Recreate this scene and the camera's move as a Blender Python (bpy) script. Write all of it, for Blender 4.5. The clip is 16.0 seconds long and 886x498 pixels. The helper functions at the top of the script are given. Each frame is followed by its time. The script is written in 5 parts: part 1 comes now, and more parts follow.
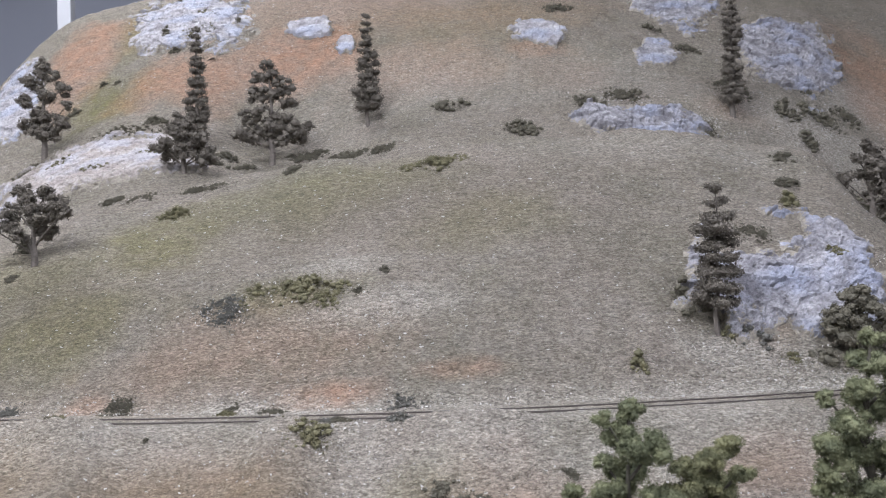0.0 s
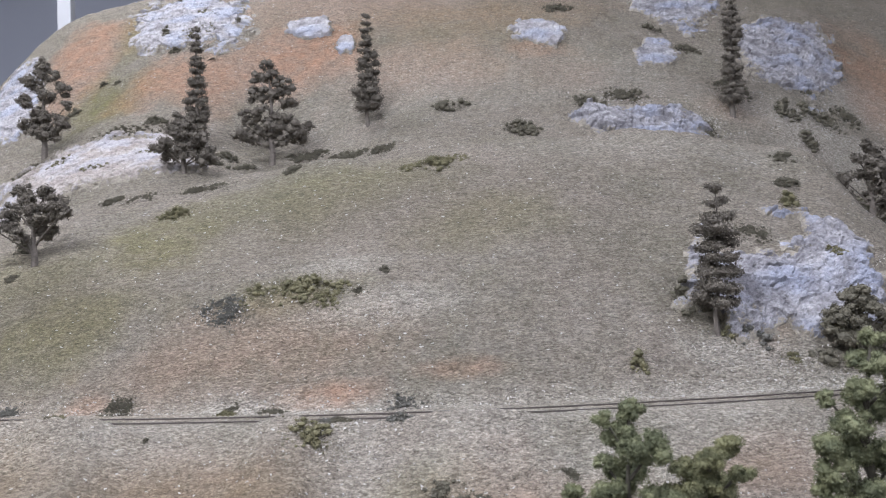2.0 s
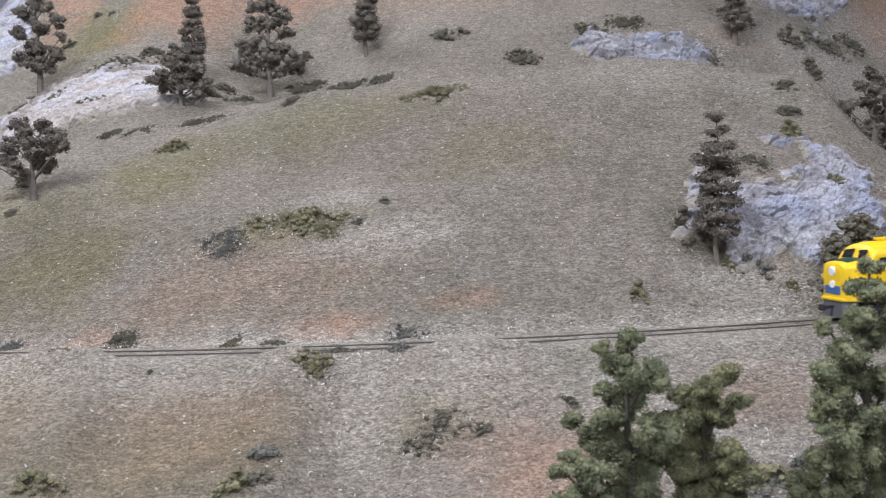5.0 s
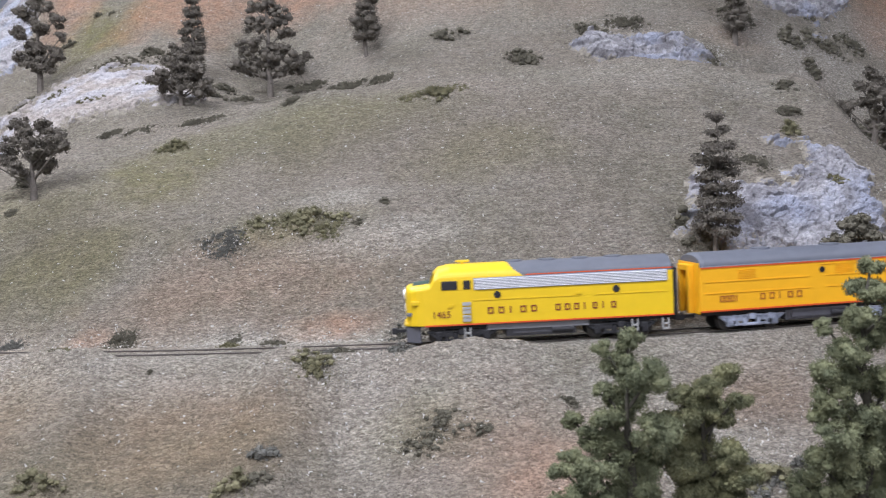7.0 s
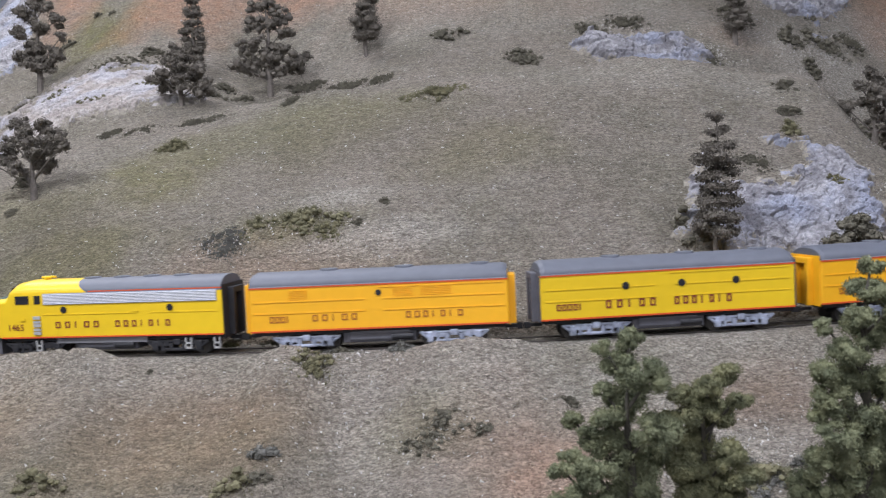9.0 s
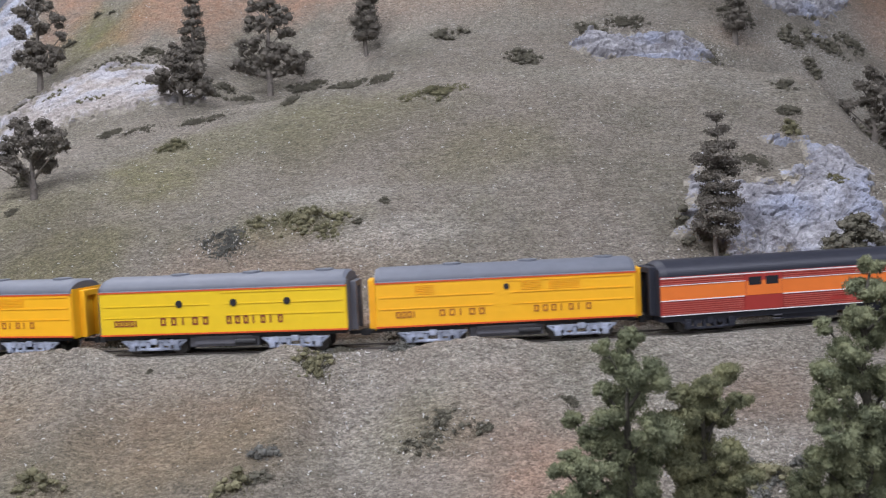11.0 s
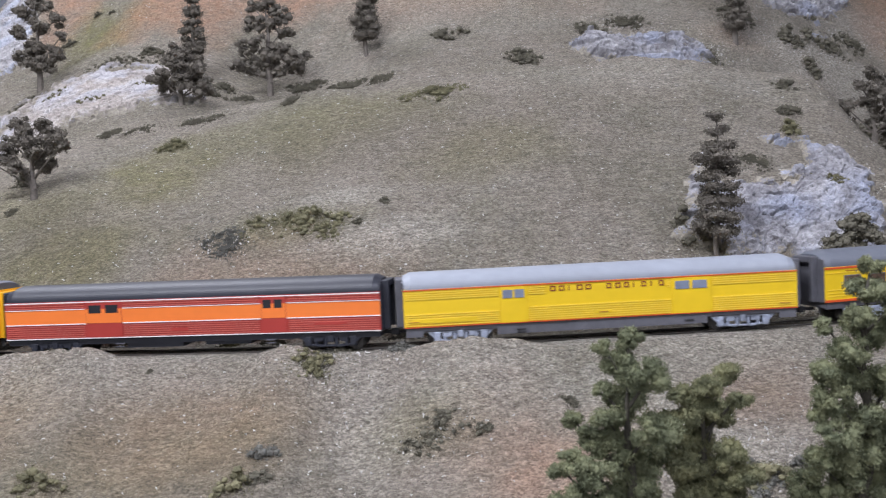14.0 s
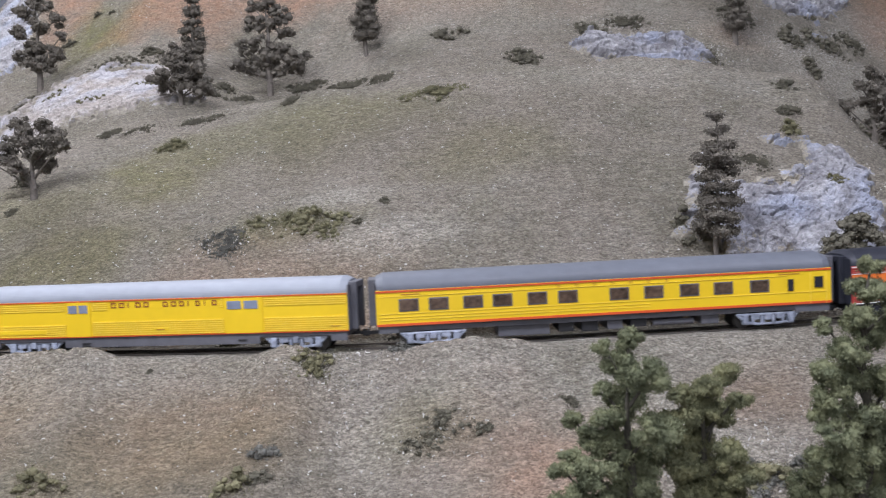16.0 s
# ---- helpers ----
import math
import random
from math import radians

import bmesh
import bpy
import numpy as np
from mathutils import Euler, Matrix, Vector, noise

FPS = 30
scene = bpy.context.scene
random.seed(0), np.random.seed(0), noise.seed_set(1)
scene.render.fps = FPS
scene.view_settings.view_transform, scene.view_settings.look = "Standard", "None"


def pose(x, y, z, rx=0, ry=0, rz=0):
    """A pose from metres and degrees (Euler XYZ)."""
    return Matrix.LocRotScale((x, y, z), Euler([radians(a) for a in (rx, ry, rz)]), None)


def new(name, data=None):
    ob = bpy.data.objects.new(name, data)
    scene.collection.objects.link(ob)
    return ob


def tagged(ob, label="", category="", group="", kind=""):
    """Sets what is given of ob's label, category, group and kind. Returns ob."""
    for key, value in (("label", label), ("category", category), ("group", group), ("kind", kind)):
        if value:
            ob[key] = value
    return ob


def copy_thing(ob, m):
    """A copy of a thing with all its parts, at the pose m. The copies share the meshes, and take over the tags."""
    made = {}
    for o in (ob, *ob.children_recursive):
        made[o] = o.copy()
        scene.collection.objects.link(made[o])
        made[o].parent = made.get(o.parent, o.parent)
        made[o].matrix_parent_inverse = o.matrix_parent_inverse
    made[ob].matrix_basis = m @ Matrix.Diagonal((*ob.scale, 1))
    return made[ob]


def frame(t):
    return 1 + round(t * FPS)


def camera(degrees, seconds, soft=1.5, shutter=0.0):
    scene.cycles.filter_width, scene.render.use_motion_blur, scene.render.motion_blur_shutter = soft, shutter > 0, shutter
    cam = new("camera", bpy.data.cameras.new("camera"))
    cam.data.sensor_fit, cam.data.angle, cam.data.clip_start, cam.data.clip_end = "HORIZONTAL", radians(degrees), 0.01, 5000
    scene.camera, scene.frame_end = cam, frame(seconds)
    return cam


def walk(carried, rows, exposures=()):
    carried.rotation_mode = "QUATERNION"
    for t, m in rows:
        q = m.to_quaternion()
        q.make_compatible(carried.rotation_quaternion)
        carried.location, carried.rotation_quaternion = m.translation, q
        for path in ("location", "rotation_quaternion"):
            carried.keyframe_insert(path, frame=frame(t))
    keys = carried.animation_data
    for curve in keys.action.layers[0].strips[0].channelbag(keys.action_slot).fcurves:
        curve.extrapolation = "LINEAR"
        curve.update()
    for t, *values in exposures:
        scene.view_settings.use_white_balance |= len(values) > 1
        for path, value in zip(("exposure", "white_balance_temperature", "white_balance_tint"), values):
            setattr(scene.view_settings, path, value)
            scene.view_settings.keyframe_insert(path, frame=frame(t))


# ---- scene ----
cam = camera(48.3, 16.0, soft=1.10, shutter=0.38)
cam.data.dof.use_dof, cam.data.dof.focus_distance, cam.data.dof.aperture_fstop = True, 0.84, 25.0
EYE = Vector((0.0, 0.0, 0.1030))


def aim(k):
    """Camera pose between the level view (k = 0) and the lowered view (k = 1)."""
    return pose(*EYE, 90.40 - 3.98 * k, 1.35 + 0.35 * k, 0.0)


TILT = [(0, 0), (2.6, 0), (2.9, 0.012), (3.1, 0.026), (3.2, 0.045), (3.3, 0.11), (3.4, 0.30), (3.5, 0.59), (3.6, 0.82), (3.7, 0.95),
        (3.8, 1.025), (3.9, 1.055), (4.0, 1.06), (4.2, 1.045), (4.8, 1.0), (6.3, 1.0), (9.2, 1.003), (11.3, 1.008), (16.0, 1.008)]
walk(cam, [(t, aim(k)) for t, k in TILT], [(0, -0.10), (3.0, -0.09), (4.0, -0.10), (6.3, -0.13), (7.0, -0.15), (9.0, -0.31), (11.5, -0.33), (12.5, -0.24), (14.5, -0.19), (16.0, -0.23)])

# ---- world and lamps ----
world = bpy.data.worlds.new("room_air")
scene.world = world
world.use_nodes = True
world.node_tree.nodes["Background"].inputs[0].default_value = (0.75, 0.82, 1.0, 1)
world.node_tree.nodes["Background"].inputs[1].default_value = 0.15
CEIL = 1.75
FLOOR = -1.05


def lamp(name, x, y, sx, sy, watts, colour):
    data = bpy.data.lights.new(name, "AREA")
    data.shape, data.size, data.size_y, data.energy, data.color = "RECTANGLE", sx, sy, watts, colour
    ob = new(name, data)
    ob.location = (x, y, CEIL - 0.075)
    return ob


COOL, DAYLIGHT = (0.885, 0.905, 1.02), (0.86, 0.90, 1.12)
# all out of view; the last is added to brighten back wall and mountain top
LAMPS = [(-1.0, -0.2, 1.2, 0.3, 74, COOL), (0.9, -0.3, 1.2, 0.3, 38, DAYLIGHT), (-0.3, -2.1, 1.2, 0.3, 52, COOL), (-0.9, 1.9, 1.2, 0.3, 45, COOL)]
for lx, ly, sx, sy, w, tone in LAMPS:
    lamp("ceiling_lamp", lx, ly, sx, sy, w, tone)


# ---- materials ----
def mat(name, colour=(0.5, 0.5, 0.5), rough=0.6, metal=0.0, grain=0.0, scale=300.0, bump=0.0, emit=0.0):
    """A painted or plain surface with fine variation in colour and relief."""
    m = bpy.data.materials.new(name)
    m.use_nodes = True
    nt = m.node_tree
    b = nt.nodes["Principled BSDF"]
    b.inputs["Base Color"].default_value = (*colour, 1)
    b.inputs["Roughness"].default_value = rough
    b.inputs["Metallic"].default_value = metal
    if emit:
        b.inputs["Emission Color"].default_value = (*colour, 1)
        b.inputs["Emission Strength"].default_value = emit
    if grain or bump:
        tc = nt.nodes.new("ShaderNodeTexCoord")
        n1 = nt.nodes.new("ShaderNodeTexNoise")
        n1.inputs["Scale"].default_value, n1.inputs["Detail"].default_value = scale, 4
        n2 = nt.nodes.new("ShaderNodeTexNoise")
        n2.inputs["Scale"].default_value, n2.inputs["Detail"].default_value = scale * 0.13, 3
        nt.links.new(tc.outputs["Object"], n1.inputs["Vector"])
        nt.links.new(tc.outputs["Object"], n2.inputs["Vector"])
        add = nt.nodes.new("ShaderNodeMath")
        add.operation = "ADD"
        nt.links.new(n1.outputs[0], add.inputs[0])
        nt.links.new(n2.outputs[0], add.inputs[1])
        ramp = nt.nodes.new("ShaderNodeMapRange")
        ramp.inputs["From Min"].default_value, ramp.inputs["From Max"].default_value = 0.65, 1.35
        ramp.inputs["To Min"].default_value, ramp.inputs["To Max"].default_value = 1 - grain, 1 + grain
        nt.links.new(add.outputs[0], ramp.inputs["Value"])
        mul = nt.nodes.new("ShaderNodeVectorMath")
        mul.operation = "SCALE"
        mul.inputs[0].default_value = colour
        nt.links.new(ramp.outputs[0], mul.inputs["Scale"])
        nt.links.new(mul.outputs[0], b.inputs["Base Color"])
        if bump:
            bp = nt.nodes.new("ShaderNodeBump")
            bp.inputs["Strength"].default_value, bp.inputs["Distance"].default_value = bump, 0.0008
            nt.links.new(n1.outputs[0], bp.inputs["Height"])
            nt.links.new(bp.outputs[0], b.inputs["Normal"])
    return m


def mix_rgb(nt, fac, a, b):
    n = nt.nodes.new("ShaderNodeMix")
    n.data_type = "RGBA"
    for value, k in ((fac, 0), (a, 6), (b, 7)):
        if isinstance(value, tuple):
            n.inputs[k].default_value = (*value, 1)
        elif isinstance(value, float):
            n.inputs[k].default_value = value
        else:
            nt.links.new(value, n.inputs[k])
    return n.outputs[2]


def remap(nt, value, a, b, c=0.0, d=1.0):
    n = nt.nodes.new("ShaderNodeMapRange")
    for i, x in zip(range(1, 5), (a, b, c, d)):
        n.inputs[i].default_value = x
    nt.links.new(value, n.inputs[0])
    return n.outputs[0]


def math_node(nt, op, a, b):
    n = nt.nodes.new("ShaderNodeMath")
    n.operation = op
    for value, k in ((a, 0), (b, 1)):
        if isinstance(value, float):
            n.inputs[k].default_value = value
        else:
            nt.links.new(value, n.inputs[k])
    return n.outputs[0]


def tex(nt, coord, kind, scale, detail=4.0, rough=0.55):
    n = nt.nodes.new(kind)
    n.inputs["Scale"].default_value = scale
    if kind == "ShaderNodeTexNoise":
        n.inputs["Detail"].default_value, n.inputs["Roughness"].default_value = detail, rough
    nt.links.new(coord, n.inputs["Vector"])
    return n


def ground_material():
    m = bpy.data.materials.new("scenic_ground_cover")
    m.use_nodes = True
    nt = m.node_tree
    b = nt.nodes["Principled BSDF"]
    b.inputs["Roughness"].default_value = 0.95
    b.inputs["Specular IOR Level"].default_value = 0.15
    co = nt.nodes.new("ShaderNodeTexCoord").outputs["Object"]
    big = tex(nt, co, "ShaderNodeTexNoise", 9.0, 5.0, 0.6).outputs[0]
    mid = tex(nt, co, "ShaderNodeTexNoise", 60.0, 4.0, 0.6).outputs[0]
    lay = nt.nodes.new("ShaderNodeMapping")
    lay.inputs["Scale"].default_value = (0.55, 1.1, 1.3)
    nt.links.new(co, lay.inputs["Vector"])
    fine = tex(nt, lay.outputs[0], "ShaderNodeTexNoise", 560.0, 4.0, 0.72).outputs[0]
    mp = nt.nodes.new("ShaderNodeMapping")
    mp.inputs["Scale"].default_value = (0.62, 1.2, 1.5)
    warp = nt.nodes.new("ShaderNodeVectorMath")
    warp.operation = "MULTIPLY_ADD"
    wn = tex(nt, co, "ShaderNodeTexNoise", 300.0, 2.0)
    nt.links.new(wn.outputs["Color"], warp.inputs[0])
    warp.inputs[1].default_value = (0.004, 0.004, 0.004)
    nt.links.new(co, warp.inputs[2])
    nt.links.new(warp.outputs[0], mp.inputs["Vector"])
    cell = tex(nt, mp.outputs[0], "ShaderNodeTexVoronoi", 820.0)
    masks = {}
    for k in ("rust", "green", "pale", "umber_shade"):
        a = nt.nodes.new("ShaderNodeAttribute")
        a.attribute_name = k
        masks[k] = a.outputs["Fac"]
    c = mix_rgb(nt, remap(nt, big, 0.35, 0.65), GROUND_A, GROUND_B)
    c = mix_rgb(nt, remap(nt, mid, 0.45, 0.75, 0.0, 0.4), c, GROUND_C)
    c = mix_rgb(nt, math_node(nt, "MULTIPLY", masks["green"], remap(nt, mid, 0.3, 0.6, 0.5, 1.0)), c, GREEN)
    c = mix_rgb(nt, math_node(nt, "MULTIPLY", masks["rust"], remap(nt, mid, 0.3, 0.65, 0.45, 1.0)), c, RUST)
    c = mix_rgb(nt, math_node(nt, "MULTIPLY", masks["umber_shade"], remap(nt, mid, 0.3, 0.65, 0.6, 1.0)), c, UMBER_SHADE)
    c = mix_rgb(nt, math_node(nt, "MULTIPLY", masks["pale"], remap(nt, fine, 0.35, 0.6, 0.2, 1.0)), c, PALE)
    band = nt.nodes.new("ShaderNodeMapping")
    band.inputs["Scale"].default_value = (0.45, 1.2, 1.6)
    nt.links.new(co, band.inputs["Vector"])
    streak = tex(nt, band.outputs[0], "ShaderNodeTexNoise", 190.0, 3.0, 0.6).outputs[0]
    # single flakes lighter and darker than their neighbours
    sep = nt.nodes.new("ShaderNodeSeparateColor")
    nt.links.new(cell.outputs["Color"], sep.inputs[0])
    lum = remap(nt, sep.outputs[0], 0.0, 1.0, 0.70, 1.34)
    lum2 = math_node(nt, "MULTIPLY", lum, remap(nt, fine, 0.3, 0.7, 0.60, 1.34))
    lum2 = math_node(nt, "MULTIPLY", lum2, remap(nt, streak, 0.3, 0.7, 0.81, 1.19))
    sc = nt.nodes.new("ShaderNodeVectorMath")
    sc.operation = "SCALE"
    nt.links.new(c, sc.inputs[0])
    nt.links.new(lum2, sc.inputs["Scale"])
    white = math_node(nt, "GREATER_THAN", sep.outputs[1], 0.996)
    c = mix_rgb(nt, white, sc.outputs[0], (0.62, 0.60, 0.56))
    nt.links.new(c, b.inputs["Base Color"])
    h = math_node(nt, "ADD", math_node(nt, "ADD", math_node(nt, "MULTIPLY", cell.outputs["Distance"], -0.7), math_node(nt, "MULTIPLY", fine, 1.6)), math_node(nt, "MULTIPLY", streak, 1.25))
    bp = nt.nodes.new("ShaderNodeBump")
    bp.inputs["Strength"].default_value, bp.inputs["Distance"].default_value = 1.0, 0.0024
    nt.links.new(h, bp.inputs["Height"])
    nt.links.new(bp.outputs[0], b.inputs["Normal"])
    return m


GROUND_A = (0.302, 0.266, 0.222)
GROUND_B = (0.242, 0.221, 0.174)
GROUND_C = (0.335, 0.312, 0.277)
GREEN = (0.19, 0.18, 0.065)
RUST = (0.46, 0.26, 0.165)
PALE = (0.55, 0.52, 0.46)
UMBER_SHADE = (0.175, 0.150, 0.112)


def rock_material(name, light, dark, tint, seam=1.0):
    m = bpy.data.materials.new(name)
    m.use_nodes = True
    nt = m.node_tree
    b = nt.nodes["Principled BSDF"]
    b.inputs["Roughness"].default_value = 0.85
    co = nt.nodes.new("ShaderNodeTexCoord").outputs["Object"]
    big = tex(nt, co, "ShaderNodeTexNoise", 45.0, 5.0, 0.65).outputs[0]
    fine = tex(nt, co, "ShaderNodeTexNoise", 330.0, 5.0, 0.7).outputs[0]
    wash = tex(nt, co, "ShaderNodeTexNoise", 22.0, 2.0).outputs[0]
    c = mix_rgb(nt, remap(nt, big, 0.38, 0.60), dark, light)
    c = mix_rgb(nt, remap(nt, wash, 0.45, 0.62, 0.0, 0.68), c, tint)
    sc = nt.nodes.new("ShaderNodeVectorMath")
    sc.operation = "SCALE"
    nt.links.new(c, sc.inputs[0])
    nt.links.new(remap(nt, fine, 0.3, 0.7, 0.66, 1.28), sc.inputs["Scale"])
    # darker colour along the cracks
    ck = nt.nodes.new("ShaderNodeAttribute")
    ck.attribute_name = "crack"
    line = math_node(nt, "MULTIPLY", ck.outputs["Fac"], remap(nt, fine, 0.35, 0.6, 0.25 * seam, 0.85 * seam))
    c = mix_rgb(nt, line, sc.outputs[0], (0.125, 0.12, 0.125))
    # turf that creeps over the rim
    at = nt.nodes.new("ShaderNodeAttribute")
    at.attribute_name = "turf"
    turf = math_node(nt, "GREATER_THAN", math_node(nt, "ADD", at.outputs["Fac"], remap(nt, fine, 0.3, 0.7, -0.30, 0.30)), 0.52)
    soil = nt.nodes.new("ShaderNodeVectorMath")
    soil.operation = "SCALE"
    soil.inputs[0].default_value = (0.262, 0.238, 0.195)
    nt.links.new(remap(nt, fine, 0.3, 0.7, 0.5, 1.4), soil.inputs["Scale"])
    nt.links.new(mix_rgb(nt, turf, c, soil.outputs[0]), b.inputs["Base Color"])
    bp = nt.nodes.new("ShaderNodeBump")
    bp.inputs["Strength"].default_value, bp.inputs["Distance"].default_value = 0.8, 0.002
    nt.links.new(math_node(nt, "ADD", big, fine), bp.inputs["Height"])
    nt.links.new(bp.outputs[0], b.inputs["Normal"])
    return m


def foliage_material(name, a, b_, single=0.3):
    m = bpy.data.materials.new(name)
    m.use_nodes = True
    nt = m.node_tree
    b = nt.nodes["Principled BSDF"]
    b.inputs["Roughness"].default_value = 0.9
    b.inputs["Specular IOR Level"].default_value = 0.2
    geo = nt.nodes.new("ShaderNodeNewGeometry")
    co = nt.nodes.new("ShaderNodeTexCoord").outputs["Object"]
    n = tex(nt, co, "ShaderNodeTexNoise", 120.0, 3.0).outputs[0]
    f = math_node(nt, "ADD", math_node(nt, "MULTIPLY", geo.outputs["Random Per Island"], single), math_node(nt, "MULTIPLY", n, 1.0 - single))
    nt.links.new(mix_rgb(nt, remap(nt, f, 0.25, 0.75), a, b_), b.inputs["Base Color"])
    return m


M_GROUND = ground_material()
M_ROCK = rock_material("blue_grey_plaster_rock", (0.43, 0.425, 0.44), (0.19, 0.185, 0.20), (0.285, 0.32, 0.42))
M_ROCK_PALE = rock_material("pale_plaster_rock", (0.45, 0.415, 0.385), (0.30, 0.265, 0.24), (0.40, 0.405, 0.45), 0.55)
M_ROCK_WHITE = rock_material("blue_white_plaster_rock", (0.49, 0.48, 0.49), (0.27, 0.26, 0.27), (0.335, 0.375, 0.475), 0.6)
M_FIR = foliage_material("dark_green_foam_needles", (0.088, 0.078, 0.066), (0.188, 0.170, 0.142))
M_LEAF = foliage_material("fresh_green_foam_leaves", (0.068, 0.080, 0.050), (0.240, 0.250, 0.142), 0.06)
M_SHRUB = foliage_material("olive_foam_shrub", (0.105, 0.100, 0.062), (0.215, 0.200, 0.118))
M_SHRUB_DARK = foliage_material("grey_green_lichen_shrub", (0.085, 0.085, 0.075), (0.185, 0.18, 0.16))
M_SHRUB_GREEN = foliage_material("dull_olive_foam_brush", (0.080, 0.075, 0.058), (0.165, 0.153, 0.115))
M_LEAF_OLIVE = foliage_material("olive_green_foam_leaves", (0.068, 0.076, 0.046), (0.255, 0.248, 0.132), 0.06)
M_POST = mat("light_grey_post_paint", (0.42, 0.43, 0.45), 0.7, 0, 0.05, 20)
M_SCREE = foliage_material("pale_loose_stone", (0.34, 0.32, 0.29), (0.72, 0.70, 0.66))
M_BARK = mat("grey_brown_bark", (0.150, 0.132, 0.115), 0.9, 0, 0.35, 500, 0.6)
M_BARK_DARK = mat("dark_olive_brown_bark", (0.060, 0.055, 0.042), 0.9, 0, 0.35, 500, 0.6)
M_YELLOW = mat("armour_yellow_paint", (0.76, 0.51, 0.015), 0.42, 0, 0.05, 120)
M_AMBER = mat("deep_yellow_paint", (0.86, 0.43, 0.015), 0.42, 0, 0.05, 120)
M_RED_LINE = mat("red_striping", (0.60, 0.085, 0.02), 0.5, 0, 0.04)
M_GREY = mat("harbour_grey_paint", (0.115, 0.125, 0.15), 0.58, 0, 0.10, 150)
M_SILVER_ROOF = mat("pale_grey_roof_paint", (0.25, 0.27, 0.31), 0.6, 0, 0.08, 150)
M_DARK = mat("black_grey_underframe", (0.018, 0.018, 0.021), 0.6, 0, 0.25, 200)
M_UNDER = mat("grey_underframe", (0.10, 0.10, 0.115), 0.55, 0, 0.2, 200)
M_SILVER = mat("silver_truck_paint", (0.34, 0.375, 0.46), 0.38, 0.35, 0.55, 320)
M_GRILLE = mat("stainless_grille", (0.84, 0.85, 0.88), 0.35, 0.05, 0.05, 250)
M_STEEL = mat("worn_rail_steel", (0.22, 0.20, 0.19), 0.35, 0.8, 0.2, 200)
M_WHEEL = mat("dull_wheel_metal", (0.10, 0.095, 0.09), 0.45, 0.6, 0.2, 200)
M_TIE = mat("dark_brown_tie", (0.06, 0.05, 0.042), 0.85, 0, 0.3, 300, 0.3)
M_ORANGE = mat("bright_orange_paint", (0.78, 0.19, 0.035), 0.42, 0, 0.05, 120)
M_MAROON = mat("dark_red_paint", (0.36, 0.04, 0.032), 0.42, 0, 0.07, 120)
M_BLACK = mat("black_roof_paint", (0.022, 0.024, 0.034), 0.5, 0, 0.15, 150)
M_WHITE = mat("white_striping", (0.78, 0.77, 0.75), 0.5, 0, 0.04)
M_GLASS = mat("dark_window_glass", (0.022, 0.022, 0.026), 0.2, 0, 0.0)
# brown interior with its lit patches painted into the pane by strong grain
M_GLASS_WARM = mat("brown_window_lit_patches", (0.085, 0.055, 0.038), 0.22, 0, 0.75, 420)
M_GLASS_BLUE = mat("blue_grey_window", (0.20, 0.23, 0.30), 0.12, 0, 0.25, 90)
M_GREEN = mat("dark_green_antiglare_paint", (0.015, 0.05, 0.035), 0.5, 0, 0.1)
M_LETTER = mat("dark_red_lettering", (0.19, 0.035, 0.015), 0.55, 0, 0.08)
M_WALL = mat("blue_grey_backdrop_paint", (0.30, 0.32, 0.375), 0.9, 0, 0.05, 3.0)
M_ROOM = mat("off_white_room_paint", (0.62, 0.60, 0.57), 0.9, 0, 0.04, 3.0)
M_CARPET = mat("grey_carpet", (0.14, 0.14, 0.15), 0.95, 0, 0.25, 60)
M_LAMP = mat("lamp_diffuser", (1.0, 0.96, 0.9), 0.5, 0, 0, 1, 0, 2.0)
M_FASCIA = mat("dark_fascia_board", (0.05, 0.045, 0.04), 0.6, 0, 0.2, 20)


# ---- helpers of the build ----
def part(name, bm, material, parent=None, label="", smooth=None):
    if isinstance(bm, list):
        return [part(name, b, material, parent, label, smooth) for b in bm][-1]
    me = bpy.data.meshes.new(name)
    bm.normal_update()
    bm.to_mesh(me)
    bm.free()
    for m in (material if isinstance(material, (list, tuple)) else [material]):
        me.materials.append(m)
    if smooth:
        me.shade_smooth()
    ob = new(name, me)
    if parent is not None:
        ob.parent = parent
    if label:
        tagged(ob, label)
    return ob


def box(bm, x0, x1, y0, y1, z0, z1, bevel=0.0, m=0):
    r = bmesh.ops.create_cube(bm, size=1.0, matrix=Matrix.Translation(((x0 + x1) / 2, (y0 + y1) / 2, (z0 + z1) / 2))
                              @ Matrix.Diagonal((abs(x1 - x0), abs(y1 - y0), abs(z1 - z0), 1)))
    faces = {f for v in r["verts"] for f in v.link_faces}
    for f in faces:
        f.material_index = m
    if bevel:
        edges = {e for v in r["verts"] for e in v.link_edges}
        bmesh.ops.bevel(bm, geom=list(edges), offset=bevel, segments=2, affect="EDGES", profile=0.6)
    return bm


def boxes(*rows, bevel=0.0):
    bm = bmesh.new()
    for r in rows:
        box(bm, *r, bevel=bevel)
    return bm


def tube(bm, a, b, r0, r1, n=8, caps=True):
    a, b = Vector(a), Vector(b)
    q = (b - a).to_track_quat("Z", "Y").to_matrix().to_4x4()
    r = bmesh.ops.create_cone(bm, cap_ends=caps, segments=n, radius1=r0, radius2=max(r1, 1e-5), depth=(b - a).length,
                              matrix=Matrix.Translation((a + b) / 2) @ q)
    return r["verts"]


def hash3(i, j, k):
    n = (i * 374761393 + j * 668265263 + k * 2147483647) & 0xFFFFFFFF
    n = ((n ^ (n >> 13)) * 1274126177) & 0xFFFFFFFF
    return ((n ^ (n >> 16)) & 0xFFFF) / 65535.0


